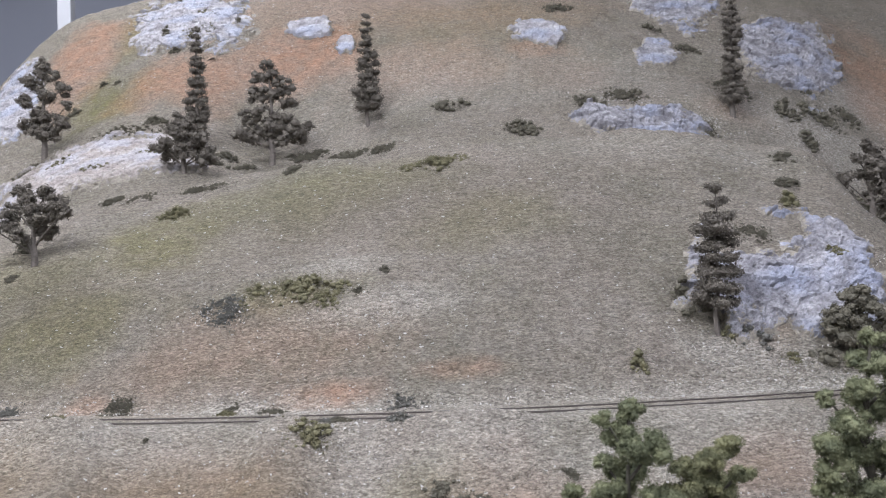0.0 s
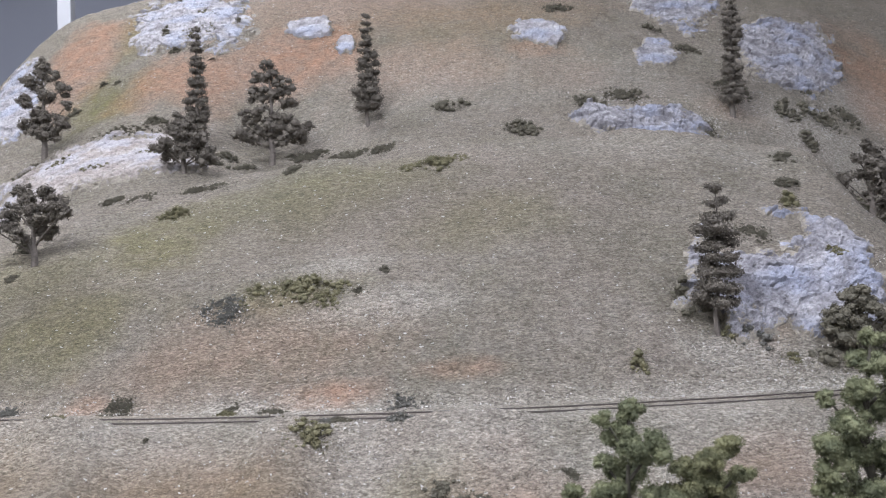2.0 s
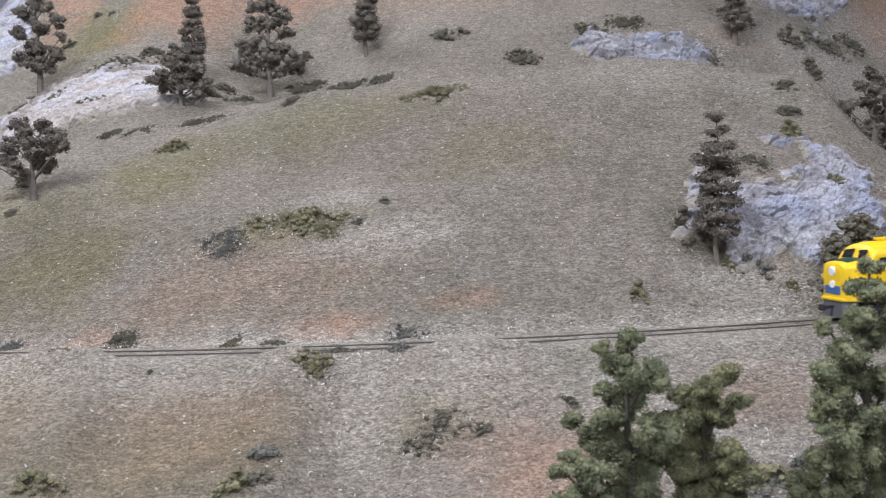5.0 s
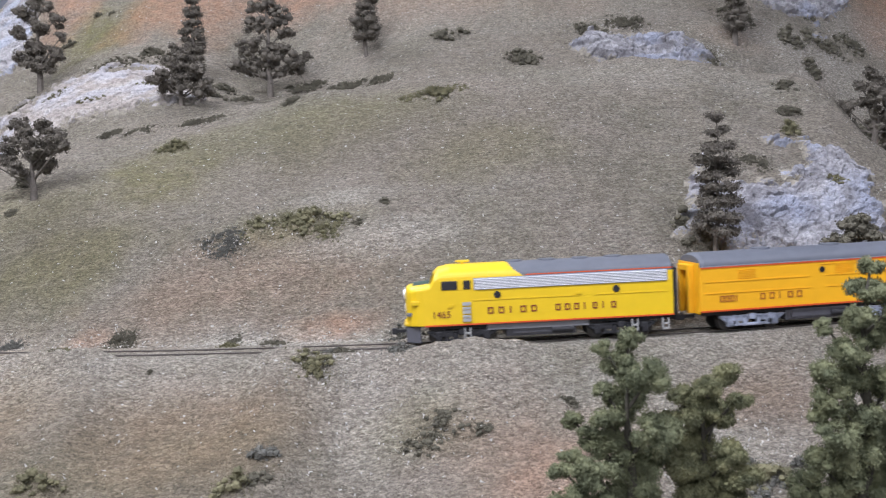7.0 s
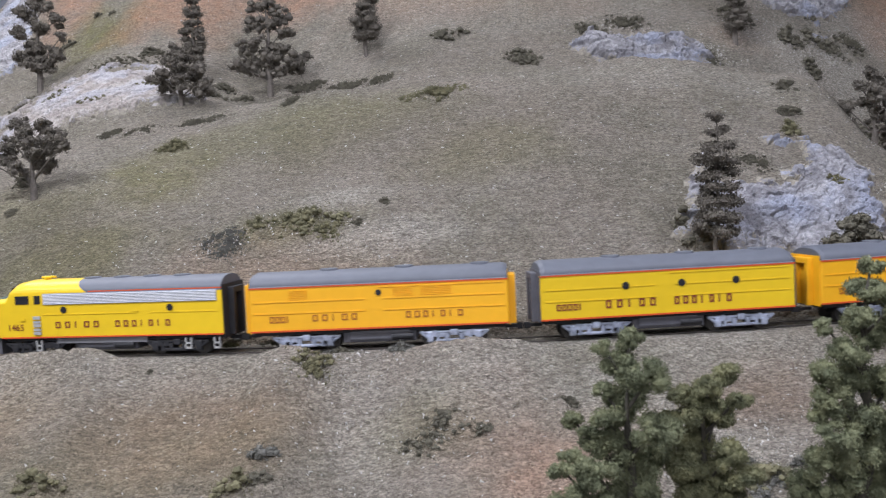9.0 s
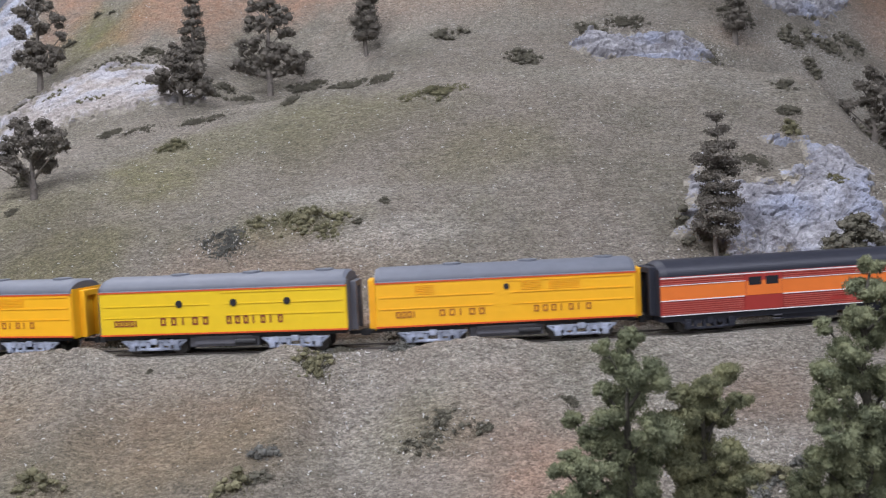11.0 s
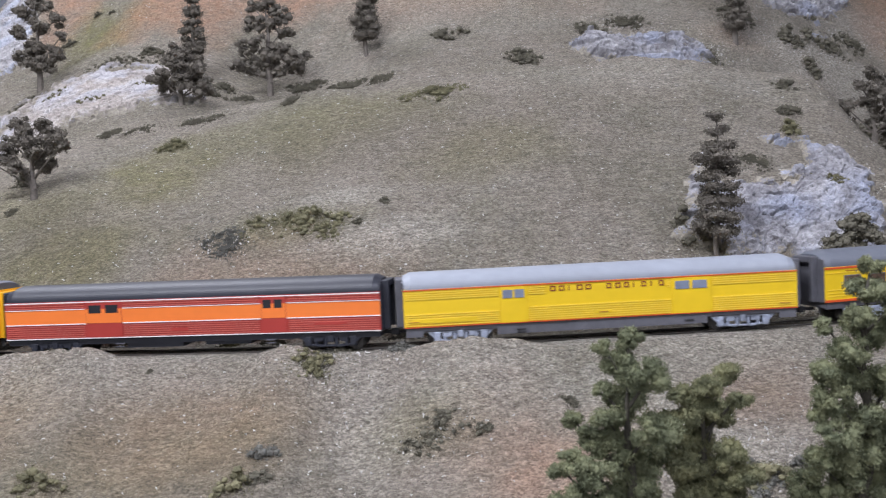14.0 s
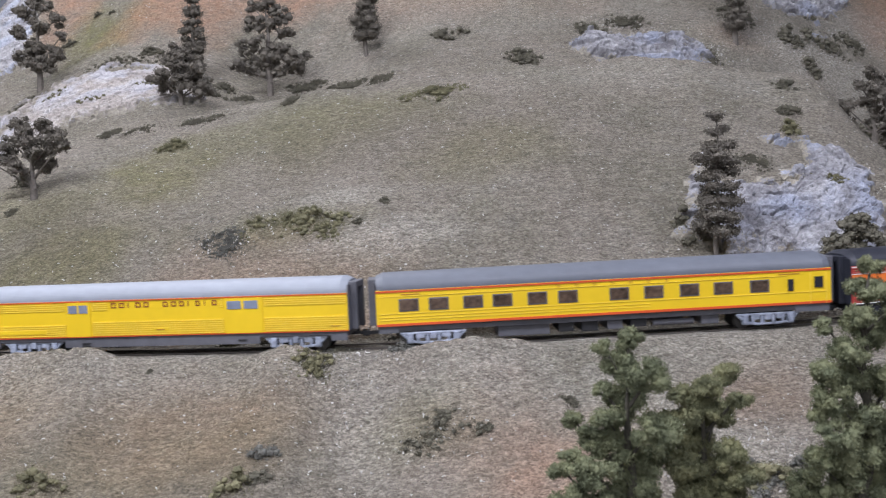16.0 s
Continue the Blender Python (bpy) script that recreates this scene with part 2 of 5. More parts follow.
def vnoise(x, y, seed=0):
    """Smooth value noise of two arrays, -1 to 1."""
    x, y = np.asarray(x, float), np.asarray(y, float)
    i, j = np.floor(x).astype(np.int64), np.floor(y).astype(np.int64)
    u, v = x - i, y - j
    u, v = u * u * (3 - 2 * u), v * v * (3 - 2 * v)
    a, b = hash3(i, j, seed), hash3(i + 1, j, seed)
    c, d = hash3(i, j + 1, seed), hash3(i + 1, j + 1, seed)
    return 2 * ((a * (1 - u) + b * u) * (1 - v) + (c * (1 - u) + d * u) * v) - 1


# ---- the lie of the land ----
R_TRACK, X_TRACK, Y_TRACK, GRADE, X_END = 1.4, 0.03, 0.650, 0.018, 0.5


def track_y(x):
    """Depth of the track's centre line: an arc that bows towards the aisle, straight past its ends."""
    w = np.asarray(x, float) - X_TRACK
    c = np.clip(w, -X_END, X_END)
    return Y_TRACK + R_TRACK - np.sqrt(R_TRACK ** 2 - c ** 2) + np.abs(w - c) * X_END / math.sqrt(R_TRACK ** 2 - X_END ** 2)


def track_z(x):
    return GRADE * np.clip(np.asarray(x, float), -1.2, 1.2)


COLS = np.array([-0.9, -0.6, -0.4, -0.2, 0.0, 0.2, 0.4, 0.6, 0.9])
ROWS = np.array([0.028, 0.12, 0.22, 0.31, 0.42, 0.56, 0.76, 1.05])
LAND = np.array([
    [0.00, 0.00, 0.00, 0.00, 0.00, 0.00, 0.00, 0.00, 0.00],
    [0.075, 0.080, 0.085, 0.090, 0.095, 0.095, 0.072, 0.035, 0.030],
    [0.120, 0.125, 0.135, 0.150, 0.165, 0.175, 0.115, 0.040, 0.040],
    [0.130, 0.145, 0.164, 0.184, 0.210, 0.224, 0.132, 0.055, 0.050],
    [0.150, 0.200, 0.235, 0.200, 0.198, 0.190, 0.118, 0.090, 0.100],
    [0.180, 0.290, 0.300, 0.250, 0.265, 0.268, 0.260, 0.235, 0.220],
    [0.230, 0.465, 0.455, 0.430, 0.420, 0.420, 0.430, 0.430, 0.420],
    [0.230, 0.575, 0.630, 0.620, 0.600, 0.600, 0.600, 0.600, 0.600]])


def hermite(knots, values, q):
    """Smooth curve through values at knots (last axis of values), at the points q (one knot row for all)."""
    q = np.clip(q, knots[0], knots[-1])
    i = np.clip(np.searchsorted(knots, q) - 1, 0, len(knots) - 2)
    d = np.gradient(values, knots, axis=-1)
    h = knots[i + 1] - knots[i]
    t = (q - knots[i]) / h
    a, b, da, db = values[..., i], values[..., i + 1], d[..., i], d[..., i + 1]
    return a * (1 + 2 * t) * (1 - t) ** 2 + da * h * t * (1 - t) ** 2 + b * t * t * (3 - 2 * t) + db * h * t * t * (t - 1)


def land(x, s):
    """Height of the ground at x and at the distance s behind the track; arrays of one shape."""
    x, s = np.asarray(x, float).ravel(), np.asarray(s, float).ravel()
    across = hermite(COLS, LAND, x)                      # rows x points
    z = np.empty_like(x)
    i = np.clip(np.searchsorted(ROWS, s) - 1, 0, len(ROWS) - 2)
    d = np.gradient(across, ROWS, axis=0)
    h = ROWS[i + 1] - ROWS[i]
    t = np.clip((s - ROWS[i]) / h, 0, 1)
    n = np.arange(len(x))
    a, b, da, db = across[i, n], across[i + 1, n], d[i, n], d[i + 1, n]
    z = a * (1 + 2 * t) * (1 - t) ** 2 + da * h * t * (1 - t) ** 2 + b * t * t * (3 - 2 * t) + db * h * t * t * (t - 1)
    # the bed and the bank in front of it
    lip = -0.0022 + 0.0012 * vnoise(x * 40, x * 0, 6) + 0.0007 * vnoise(x * 110, x * 0, 7)
    for c, w_, a in ((-0.27, 0.050, 0.0074), (-0.104, 0.020, 0.0082), (0.016, 0.040, 0.0088), (-0.232, 0.016, 0.0045), (-0.165, 0.030, -0.003), (-0.050, 0.022, -0.003), (0.42, 0.08, 0.006)):
        lip = lip + a * np.exp(-((x - c) / w_) ** 2)
    f = np.clip((-0.030 - s) / 0.45, 0, 1)
    bank = lip - 0.26 * f ** 0.92 + 0.012 * vnoise(x * 7, s * 7, 8) * np.clip((-s - 0.03) * 12, 0, 1)
    bed = -0.0011 + 0.0003 * vnoise(x * 160, s * 160, 9)
    w = np.clip((-s - 0.017) / 0.009, 0, 1)
    front = bed * (1 - w) + bank * w
    w2 = np.clip((s - 0.014) / 0.014, 0, 1)
    z = np.where(s < 0, front, np.where(s < 0.028, bed * (1 - w2) + w2 * 0.0, z))
    # the knoll's shoulder above the cutting
    z = z + 0.040 * np.exp(-((x - 0.36) / np.where(x < 0.36, 0.060, 0.028)) ** 2 - ((s - 0.265) / 0.075) ** 2)
    z = z + 0.010 * np.exp(-((x - 0.255) / 0.055) ** 2 - ((s - 0.285) / 0.060) ** 2) - 0.006 * np.exp(-((x - 0.145) / 0.045) ** 2 - ((s - 0.29) / 0.06) ** 2)
    hill = np.clip((s - 0.05) * 8, 0, 1)
    z = z + hill * (0.010 * vnoise(x * 6 + 1, s * 6, 11) + 0.004 * vnoise(x * 17, s * 17, 12))
    return z + track_z(x)


def ground_z(x, y):
    return float(land(np.array([x]), np.array([y - float(track_y(x))]))[0])


# world places of coloured ground: x, y, radius across, radius in depth, strength
RUSTS = [(0.235, 0.745, 0.022, 0.03, 0.25), (-0.03, 1.33, 0.11, 0.06, 0.40), (0.055, 0.545, 0.035, 0.03, 0.5), (0.37, 1.27, 0.05, 0.02, 0.25), (-0.083, 0.690, 0.035, 0.010, 0.75), (-0.261, 0.712, 0.02, 0.008, 0.5), (-0.146, 0.725, 0.10, 0.030, 0.28), (0.013, 0.700, 0.03, 0.006, 0.45),
         (-0.195, 1.385, 0.080, 0.060, 0.85), (-0.345, 1.350, 0.085, 0.055, 0.75), (-0.525, 1.455, 0.050, 0.090, 0.8), (0.136, 1.365, 0.045, 0.022, 0.5),
         (0.640, 1.430, 0.060, 0.120, 0.55), (0.400, 0.960, 0.020, 0.020, 0.5), (0.153, 1.315, 0.06, 0.04, 0.2), (-0.100, 1.500, 0.30, 0.10, 0.3),
         (-0.167, 0.577, 0.09, 0.040, 0.30), (-0.30, 0.60, 0.08, 0.05, 0.25), (0.055, 0.545, 0.06, 0.040, 0.34), (0.193, 0.590, 0.04, 0.025, 0.3), (-0.40, 0.70, 0.1, 0.03, 0.25)]
GREENS = [(-0.250, 0.860, 0.055, 0.060, 0.62), (-0.300, 0.780, 0.07, 0.035, 0.6), (-0.114, 0.905, 0.11, 0.045, 0.45), (-0.455, 1.337, 0.05, 0.06, 0.75),
          (0.037, 0.830, 0.06, 0.03, 0.4), (-0.450, 1.500, 0.03, 0.08, 0.6), (-0.019, 0.571, 0.035, 0.02, 0.35), (-0.12, 0.765, 0.05, 0.015, 0.4),
          (0.05, 1.42, 0.14, 0.10, 0.3), (-0.37, 0.84, 0.08, 0.05, 0.4), (-0.2, 0.56, 0.1, 0.04, 0.4), (-0.30, 0.60, 0.08, 0.04, 0.3)]
# dark brown soil; the spots near x -0.25, y 0.79 include painted tree shadow
UMBER_SHADES = [(-0.23, 0.570, 0.07, 0.040, 0.60), (-0.12, 0.585, 0.06, 0.02, 0.25), (-0.15, 0.54, 0.08, 0.03, 0.55), (-0.30, 0.56, 0.06, 0.05, 0.6),
          (0.20, 0.59, 0.030, 0.03, 0.35), (-0.30, 0.80, 0.06, 0.05, 0.35), (-0.02, 0.855, 0.17, 0.05, 0.40), (-0.25, 0.79, 0.09, 0.05, 0.25), (0.12, 0.80, 0.06, 0.04, 0.25), (-0.08, 0.56, 0.02, 0.02, 0.3)]
PALES = [(0.037, 0.604, 0.050, 0.030, 0.36), (0.09, 0.590, 0.06, 0.03, 0.36), (-0.22, 0.640, 0.10, 0.026, 0.32), (-0.10, 0.625, 0.06, 0.02, 0.35), (-0.28, 0.66, 0.05, 0.02, 0.45), (-0.04, 1.30, 0.14, 0.07, 0.30), (0.20, 1.31, 0.16, 0.07, 0.25), (0.40, 1.27, 0.12, 0.06, 0.25), (0.20, 0.93, 0.10, 0.03, 0.25),
         (-0.055, 0.575, 0.022, 0.030, 0.35), (-0.050, 0.745, 0.060, 0.014, 0.4), (-0.082, 0.785, 0.03, 0.012, 0.4), (0.215, 0.714, 0.055, 0.014, 0.55), (-0.062, 0.614, 0.035, 0.030, 0.3),
         (-0.20, 0.630, 0.05, 0.020, 0.25), (-0.35, 0.64, 0.10, 0.03, 0.25), (0.07, 0.635, 0.07, 0.030, 0.45), (0.16, 0.630, 0.06, 0.030, 0.45), (0.32, 1.19, 0.08, 0.05, 0.35), (0.16, 0.545, 0.04, 0.02, 0.28), (0.25, 0.60, 0.04, 0.03, 0.35),
         (0.45, 1.25, 0.1, 0.05, 0.3), (0.50, 1.28, 0.12, 0.06, 0.5), (0.56, 1.38, 0.12, 0.06, 0.35), (0.36, 1.27, 0.07, 0.03, 0.3)]


# ---- structure: ground, room, track ----
def mask(x, y, spots, wob=0.35):
    out = np.zeros_like(x)
    for cx, cy, rx, ry, k in spots:
        q = np.sqrt(((x - cx) / rx) ** 2 + ((y - cy) / ry) ** 2) + wob * vnoise(x * 25, y * 25, 21) + 0.5 * wob * vnoise(x * 90, y * 90, 22)
        out = np.maximum(out, k * np.clip(1.45 - q, 0, 1))
    return out


def grow(start, end, first, rate):
    out, step = [], first
    p = start
    while abs(p - start) < abs(end - start):
        step *= rate
        p += step if end > start else -step
        out.append(p)
    return out


def build_ground():
    xs = np.array(grow(-0.62, -1.7, 0.0024, 1.06)[::-1] + list(np.arange(-0.62, 0.62, 0.0024)) + grow(0.62, 3.6, 0.0024, 1.06))
    ss = np.array(list(np.arange(-0.52, -0.22, 0.004)) + list(np.arange(-0.22, 0.42, 0.0022)) + list(np.arange(0.42, 1.15, 0.0034)))
    gx, gs = np.meshgrid(xs, ss)
    x, s = gx.ravel(), gs.ravel()
    y = track_y(x) + s
    z = land(x, s)
    rough = np.clip((np.abs(s) - 0.02) / 0.01, 0.15, 1)
    z = z + rough * (0.0011 * vnoise(x * 210, y * 210 + z * 130, 31) + 0.0007 * vnoise(x * 400, y * 400 + z * 200, 32) + 0.0012 * vnoise(x * 70, y * 70, 33))
    n, m = len(xs), len(ss)
    idx = np.arange(n * m).reshape(m, n)
    quads = np.stack([idx[:-1, :-1], idx[:-1, 1:], idx[1:, 1:], idx[1:, :-1]], -1).reshape(-1, 4)
    # sides of the layout reach down to the floor
    edge = np.concatenate([idx[0, :], idx[1:, -1], idx[-1, -2::-1], idx[-2:0:-1, 0]])
    low = np.arange(len(edge)) + n * m
    verts = np.concatenate([np.stack([x, y, z], 1), np.stack([x[edge], y[edge], np.full(len(edge), FLOOR)], 1)])
    e2, l2 = np.roll(edge, -1), np.roll(low, -1)
    skirt = np.stack([edge, low, l2, e2], 1)
    faces = np.concatenate([quads, skirt])
    me = bpy.data.meshes.new("ground")
    me.vertices.add(len(verts))
    me.vertices.foreach_set("co", verts.astype(np.float32).ravel())
    me.loops.add(faces.size)
    me.loops.foreach_set("vertex_index", faces.astype(np.int32).ravel())
    me.polygons.add(len(faces))
    me.polygons.foreach_set("loop_start", np.arange(0, faces.size, 4, dtype=np.int32))
    me.polygons.foreach_set("material_index", np.concatenate([np.zeros(len(quads), np.int32), np.ones(len(skirt), np.int32)]))
    me.materials.append(M_GROUND)
    me.materials.append(M_FASCIA)
    me.update(calc_edges=True)
    for name, spots in (("rust", RUSTS), ("green", GREENS), ("pale", PALES), ("umber_shade", UMBER_SHADES)):
        v = np.zeros(len(verts), np.float32)
        v[:n * m] = mask(x, y, spots)
        if name == "pale":
            near = np.exp(-((s - 0.026) / 0.011) ** 2) * (0.55 + 0.45 * vnoise(x * 14, s * 40, 23))
            v[:n * m] = np.maximum(v[:n * m], np.clip(near, 0, 1) * 0.9)
        me.attributes.new(name, "FLOAT", "POINT").data.foreach_set("value", v)
    me.shade_smooth()
    ob = new("ground", me)
    tagged(ob, "tan scenic ground cover on a modelled mountainside", "ground", kind="structure")


def slab(name, x0, x1, y0, y1, z0, z1, material, label, category):
    ob = part(name, boxes((x0, x1, y0, y1, z0, z1)), material)
    return tagged(ob, label, category, kind="structure")


def build_room():
    slab("floor", -4.2, 5.2, -3.2, 3.7, FLOOR - 0.1, FLOOR, M_CARPET, "grey carpet floor of the exhibition room", "floor")
    slab("ceiling", -4.2, 5.2, -3.2, 3.7, CEIL, CEIL + 0.1, M_ROOM, "plain off-white ceiling with light panels", "ceiling")
    slab("wall_north", -4.2, 5.2, 3.6, 3.7, FLOOR, CEIL, M_WALL, "plain blue-grey wall behind the mountain", "wall")
    slab("wall_south", -4.2, 5.2, -3.2, -3.1, FLOOR, CEIL, M_ROOM, "plain off-white wall of the room", "wall")
    slab("wall_west", -4.2, -4.1, -3.1, 3.6, FLOOR, CEIL, M_WALL, "plain blue-grey wall of the room", "wall")
    slab("wall_east", 5.1, 5.2, -3.1, 3.6, FLOOR, CEIL, M_ROOM, "plain off-white wall of the room", "wall")
    post = new("post")
    part("shaft", boxes((-0.018, 0.018, -0.018, 0.018, 0, CEIL - FLOOR), bevel=0.003), M_POST, post)
    post.location = (-0.985, 2.62, FLOOR)
    tagged(post, "slim light grey painted post behind the mountain", "post")
    # unseen panels at every lamp, the added rear one too
    for lx, ly, sx, sy, w, tone in LAMPS:
        light = new("ceiling_light")
        light.location = (lx, ly, CEIL)
        t = 0.03
        part("frame", boxes((-sx / 2 - t, sx / 2 + t, -sy / 2 - t, -sy / 2, -0.06, -0.001), (-sx / 2 - t, sx / 2 + t, sy / 2, sy / 2 + t, -0.06, -0.001),
                            (-sx / 2 - t, -sx / 2, -sy / 2, sy / 2, -0.06, -0.001), (sx / 2, sx / 2 + t, -sy / 2, sy / 2, -0.06, -0.001)), M_WHITE, light)
        part("diffuser", boxes((-sx / 2, sx / 2, -sy / 2, sy / 2, -0.05, -0.04)), M_LAMP, light)
        tagged(light, "unseen white ceiling light panel with glowing diffuser", "ceiling light", "room lights")


def arc_point(a):
    """Place and heading on the track at the distance a to the right of its middle."""
    phi_end = math.asin(X_END / R_TRACK)
    end = R_TRACK * phi_end
    c = max(-end, min(end, a))
    phi = c / R_TRACK
    x = X_TRACK + R_TRACK * math.sin(phi) + (a - c) * math.cos(phi)
    y = Y_TRACK + R_TRACK * (1 - math.cos(phi)) + (a - c) * math.sin(phi) * (1 if a > c else 1)
    return Vector((x, y, float(track_z(x)))), phi


def build_track():
    track = new("railway_track")
    pts = [arc_point(-1.6 + 0.02 * i) for i in range(240)]
    for side in (-1, 1):
        bm = bmesh.new()
        prof = [(-0.0011, -0.0024), (0.0011, -0.0024), (0.0004, -0.0019), (0.0004, -0.0008), (0.0006, -0.0006), (0.0006, 0.0), (-0.0006, 0.0),
                (-0.0006, -0.0006), (-0.0004, -0.0008), (-0.0004, -0.0019)]
        last = None
        for p, phi in pts:
            nx, ny = -math.sin(phi), math.cos(phi)
            ring = [bm.verts.new((p.x + nx * (side * 0.00885 + u), p.y + ny * (side * 0.00885 + u), p.z + v)) for u, v in prof]
            if last:
                for k in range(len(prof)):
                    bm.faces.new((last[k], last[k - 1], ring[k - 1], ring[k]))
            last = ring
        part("rail", bm, M_STEEL, track)
    bm = bmesh.new()
    a = -1.5
    while a < 3.1:
        p, phi = arc_point(a)
        m = Matrix.Translation((p.x, p.y, p.z - 0.0036)) @ pose(0, 0, 0, 0, 0, math.degrees(phi)) @ Matrix.Diagonal((0.0027, 0.0300, 0.0020, 1))
        bmesh.ops.create_cube(bm, size=1.0, matrix=m)
        a += 0.0068
    tagged(part("ties", bm, M_TIE, track), kind="stuff")
    tagged(track, "single model railway track with worn steel rails", "railway track")


build_ground()
build_room()
build_track()


# ---- the train ----
def loft(sections, x_of):
    """Closed skin through rings of (y, z) points at the given x places."""
    bm = bmesh.new()
    last = None
    first = None
    for x, ring in zip(x_of, sections):
        vs = [bm.verts.new((x[k] if isinstance(x, list) else x, y, z)) for k, (y, z) in enumerate(ring)]
        if last:
            n = len(vs)
            for k in range(n):
                bm.faces.new((last[k - 1], last[k], vs[k], vs[k - 1]))
        else:
            first = vs
        last = vs
    bm.faces.new(first)
    bm.faces.new(last[::-1])
    bmesh.ops.recalc_face_normals(bm, faces=bm.faces[:])
    return bm


def roof_ring(w, z0, z1, n=28, power=2.3):
    out = []
    for k in range(n + 1):
        a = math.pi * k / n
        c, s_ = math.cos(a), math.sin(a)
        out.append((w * math.copysign(abs(c) ** (2 / power), c), z0 + (z1 - z0) * abs(s_) ** (2 / power)))
    return out


def side_ring(w, z0, z1, r=0.0006):
    return [(w - r, z0), (w, z0 + r), (w, z1), (-w, z1), (-w, z0 + r), (-w + r, z0)]


def bars(rows, w, depth=0.0004):
    """Thin raised strips on both sides of a car: x0, x1, z0, z1."""
    out = []
    for x0, x1, z0, z1 in rows:
        out.append(boxes((x0, x1, -w - depth, -w + 0.0002, z0, z1)))
        out.append(boxes((x0, x1, w - 0.0002, w + depth, z0, z1)))
    return out


def disc_y(bm, x, y0, y1, z, r, n=16):
    tube(bm, (x, y0, z), (x, y1, z), r, r, n)


def truck(parent, x, material, half=0.0150, base=0.0310, wheel=0.0058, style="diesel"):
    """A four-wheel truck: side frames with journals and springs, axles and wheels."""
    t = part("truck", boxes((x - 0.006, x + 0.006, -0.011, 0.011, 0.0065, 0.0115), (x - base / 2 - 0.003, x + base / 2 + 0.003, -0.003, 0.003, 0.0070, 0.0100), bevel=0.0005),
             M_DARK, parent)
    for side in (-1, 1):
        bm = bmesh.new()
        y = side * half
        b2 = base / 2
        ext = 0.0072 if style == "diesel" else 0.0062
        box(bm, x - b2 - ext, x + b2 + ext, y - 0.0010, y + 0.0010, 0.0088, 0.0104, 0.0006)
        for k in (-1, 1):
            tube(bm, (x + k * (b2 + ext - 0.001), y, 0.0095), (x + k * (b2 + 0.0015), y, 0.0062), 0.0010, 0.0012, 6)
        for k in (-1, 1):
            xx = x + k * b2
            box(bm, xx - 0.0021, xx + 0.0021, y - 0.0016, y + 0.0016, 0.0030, 0.0098, 0.0006)
            tube(bm, (xx, y - 0.0022, 0.0058), (xx, y + 0.0022, 0.0058), 0.0019, 0.0017, 10)
            tube(bm, (xx - k * 0.0050, y, 0.0034), (xx - k * 0.0050, y, 0.0080), 0.0012, 0.0012, 8)
            box(bm, xx - k * 0.0075 - 0.002, xx - k * 0.0075 + 0.002, y - 0.0009, y + 0.0009, 0.0062, 0.0090, 0.0004)
        if style == "diesel":
            box(bm, x - 0.0072, x + 0.0072, y - 0.0013, y + 0.0013, 0.0030, 0.0050, 0.0008)
            for k in (-1, 1):
                tube(bm, (x + k * 0.0046, y, 0.0046), (x + k * 0.0046, y, 0.0086), 0.0017, 0.0017, 10)
                tube(bm, (x + k * 0.0125, y - 0.0012, 0.0088), (x + k * 0.0125, y + 0.0012, 0.0088), 0.0022, 0.0018, 10)
                tube(bm, (x + k * (b2 - 0.003), y, 0.0036), (x + k * 0.0072, y, 0.0042), 0.0007, 0.0009, 6)
            box(bm, x - 0.0024, x + 0.0024, y - 0.0018, y + 0.0018, 0.0072, 0.0112, 0.0006)
        else:
            for k in (-1, 1):
                tube(bm, (x + k * (b2 - 0.002), y, 0.0040), (x + k * 0.0050, y, 0.0030), 0.0009, 0.0010, 6)
                tube(bm, (x + k * 0.0036, y, 0.0036), (x + k * 0.0036, y, 0.0086), 0.0013, 0.0013, 10)
                tube(bm, (x + k * 0.0100, y - 0.0010, 0.0076), (x + k * 0.0100, y + 0.0010, 0.0076), 0.0016, 0.0014, 8)
            box(bm, x - 0.0055, x + 0.0055, y - 0.0010, y + 0.0012, 0.0026, 0.0040, 0.0006)
            box(bm, x - 0.0020, x + 0.0020, y - 0.0016, y + 0.0016, 0.0058, 0.0104, 0.0006)
        part("side_frame", bm, material, t)
    for k in (-1, 1):
        bm = bmesh.new()
        xx = x + k * base / 2
        for side in (-1, 1):
            disc_y(bm, xx, side * 0.0075, side * 0.0098, wheel, wheel, 18)
            disc_y(bm, xx, side * 0.0068, side * 0.0075, wheel, wheel + 0.0006, 18)
        tube(bm, (xx, -0.0068, wheel), (xx, 0.0068, wheel), 0.0012, 0.0012, 8)
        part("wheelset", bm, M_WHEEL, t)
    return t


def coupler(parent, x, way):
    bm = bmesh.new()
    x0, x1 = sorted((x - way * 0.003, x + way * 0.0060))
    box(bm, x0, x1, -0.0012, 0.0012, 0.0085, 0.0105, 0.0003)
    x0, x1 = sorted((x + way * 0.0050, x + way * 0.0088))
    box(bm, x0, x1, -0.0020, 0.0020, 0.0075, 0.0115, 0.0005)
    part("coupler", bm, M_DARK, parent)


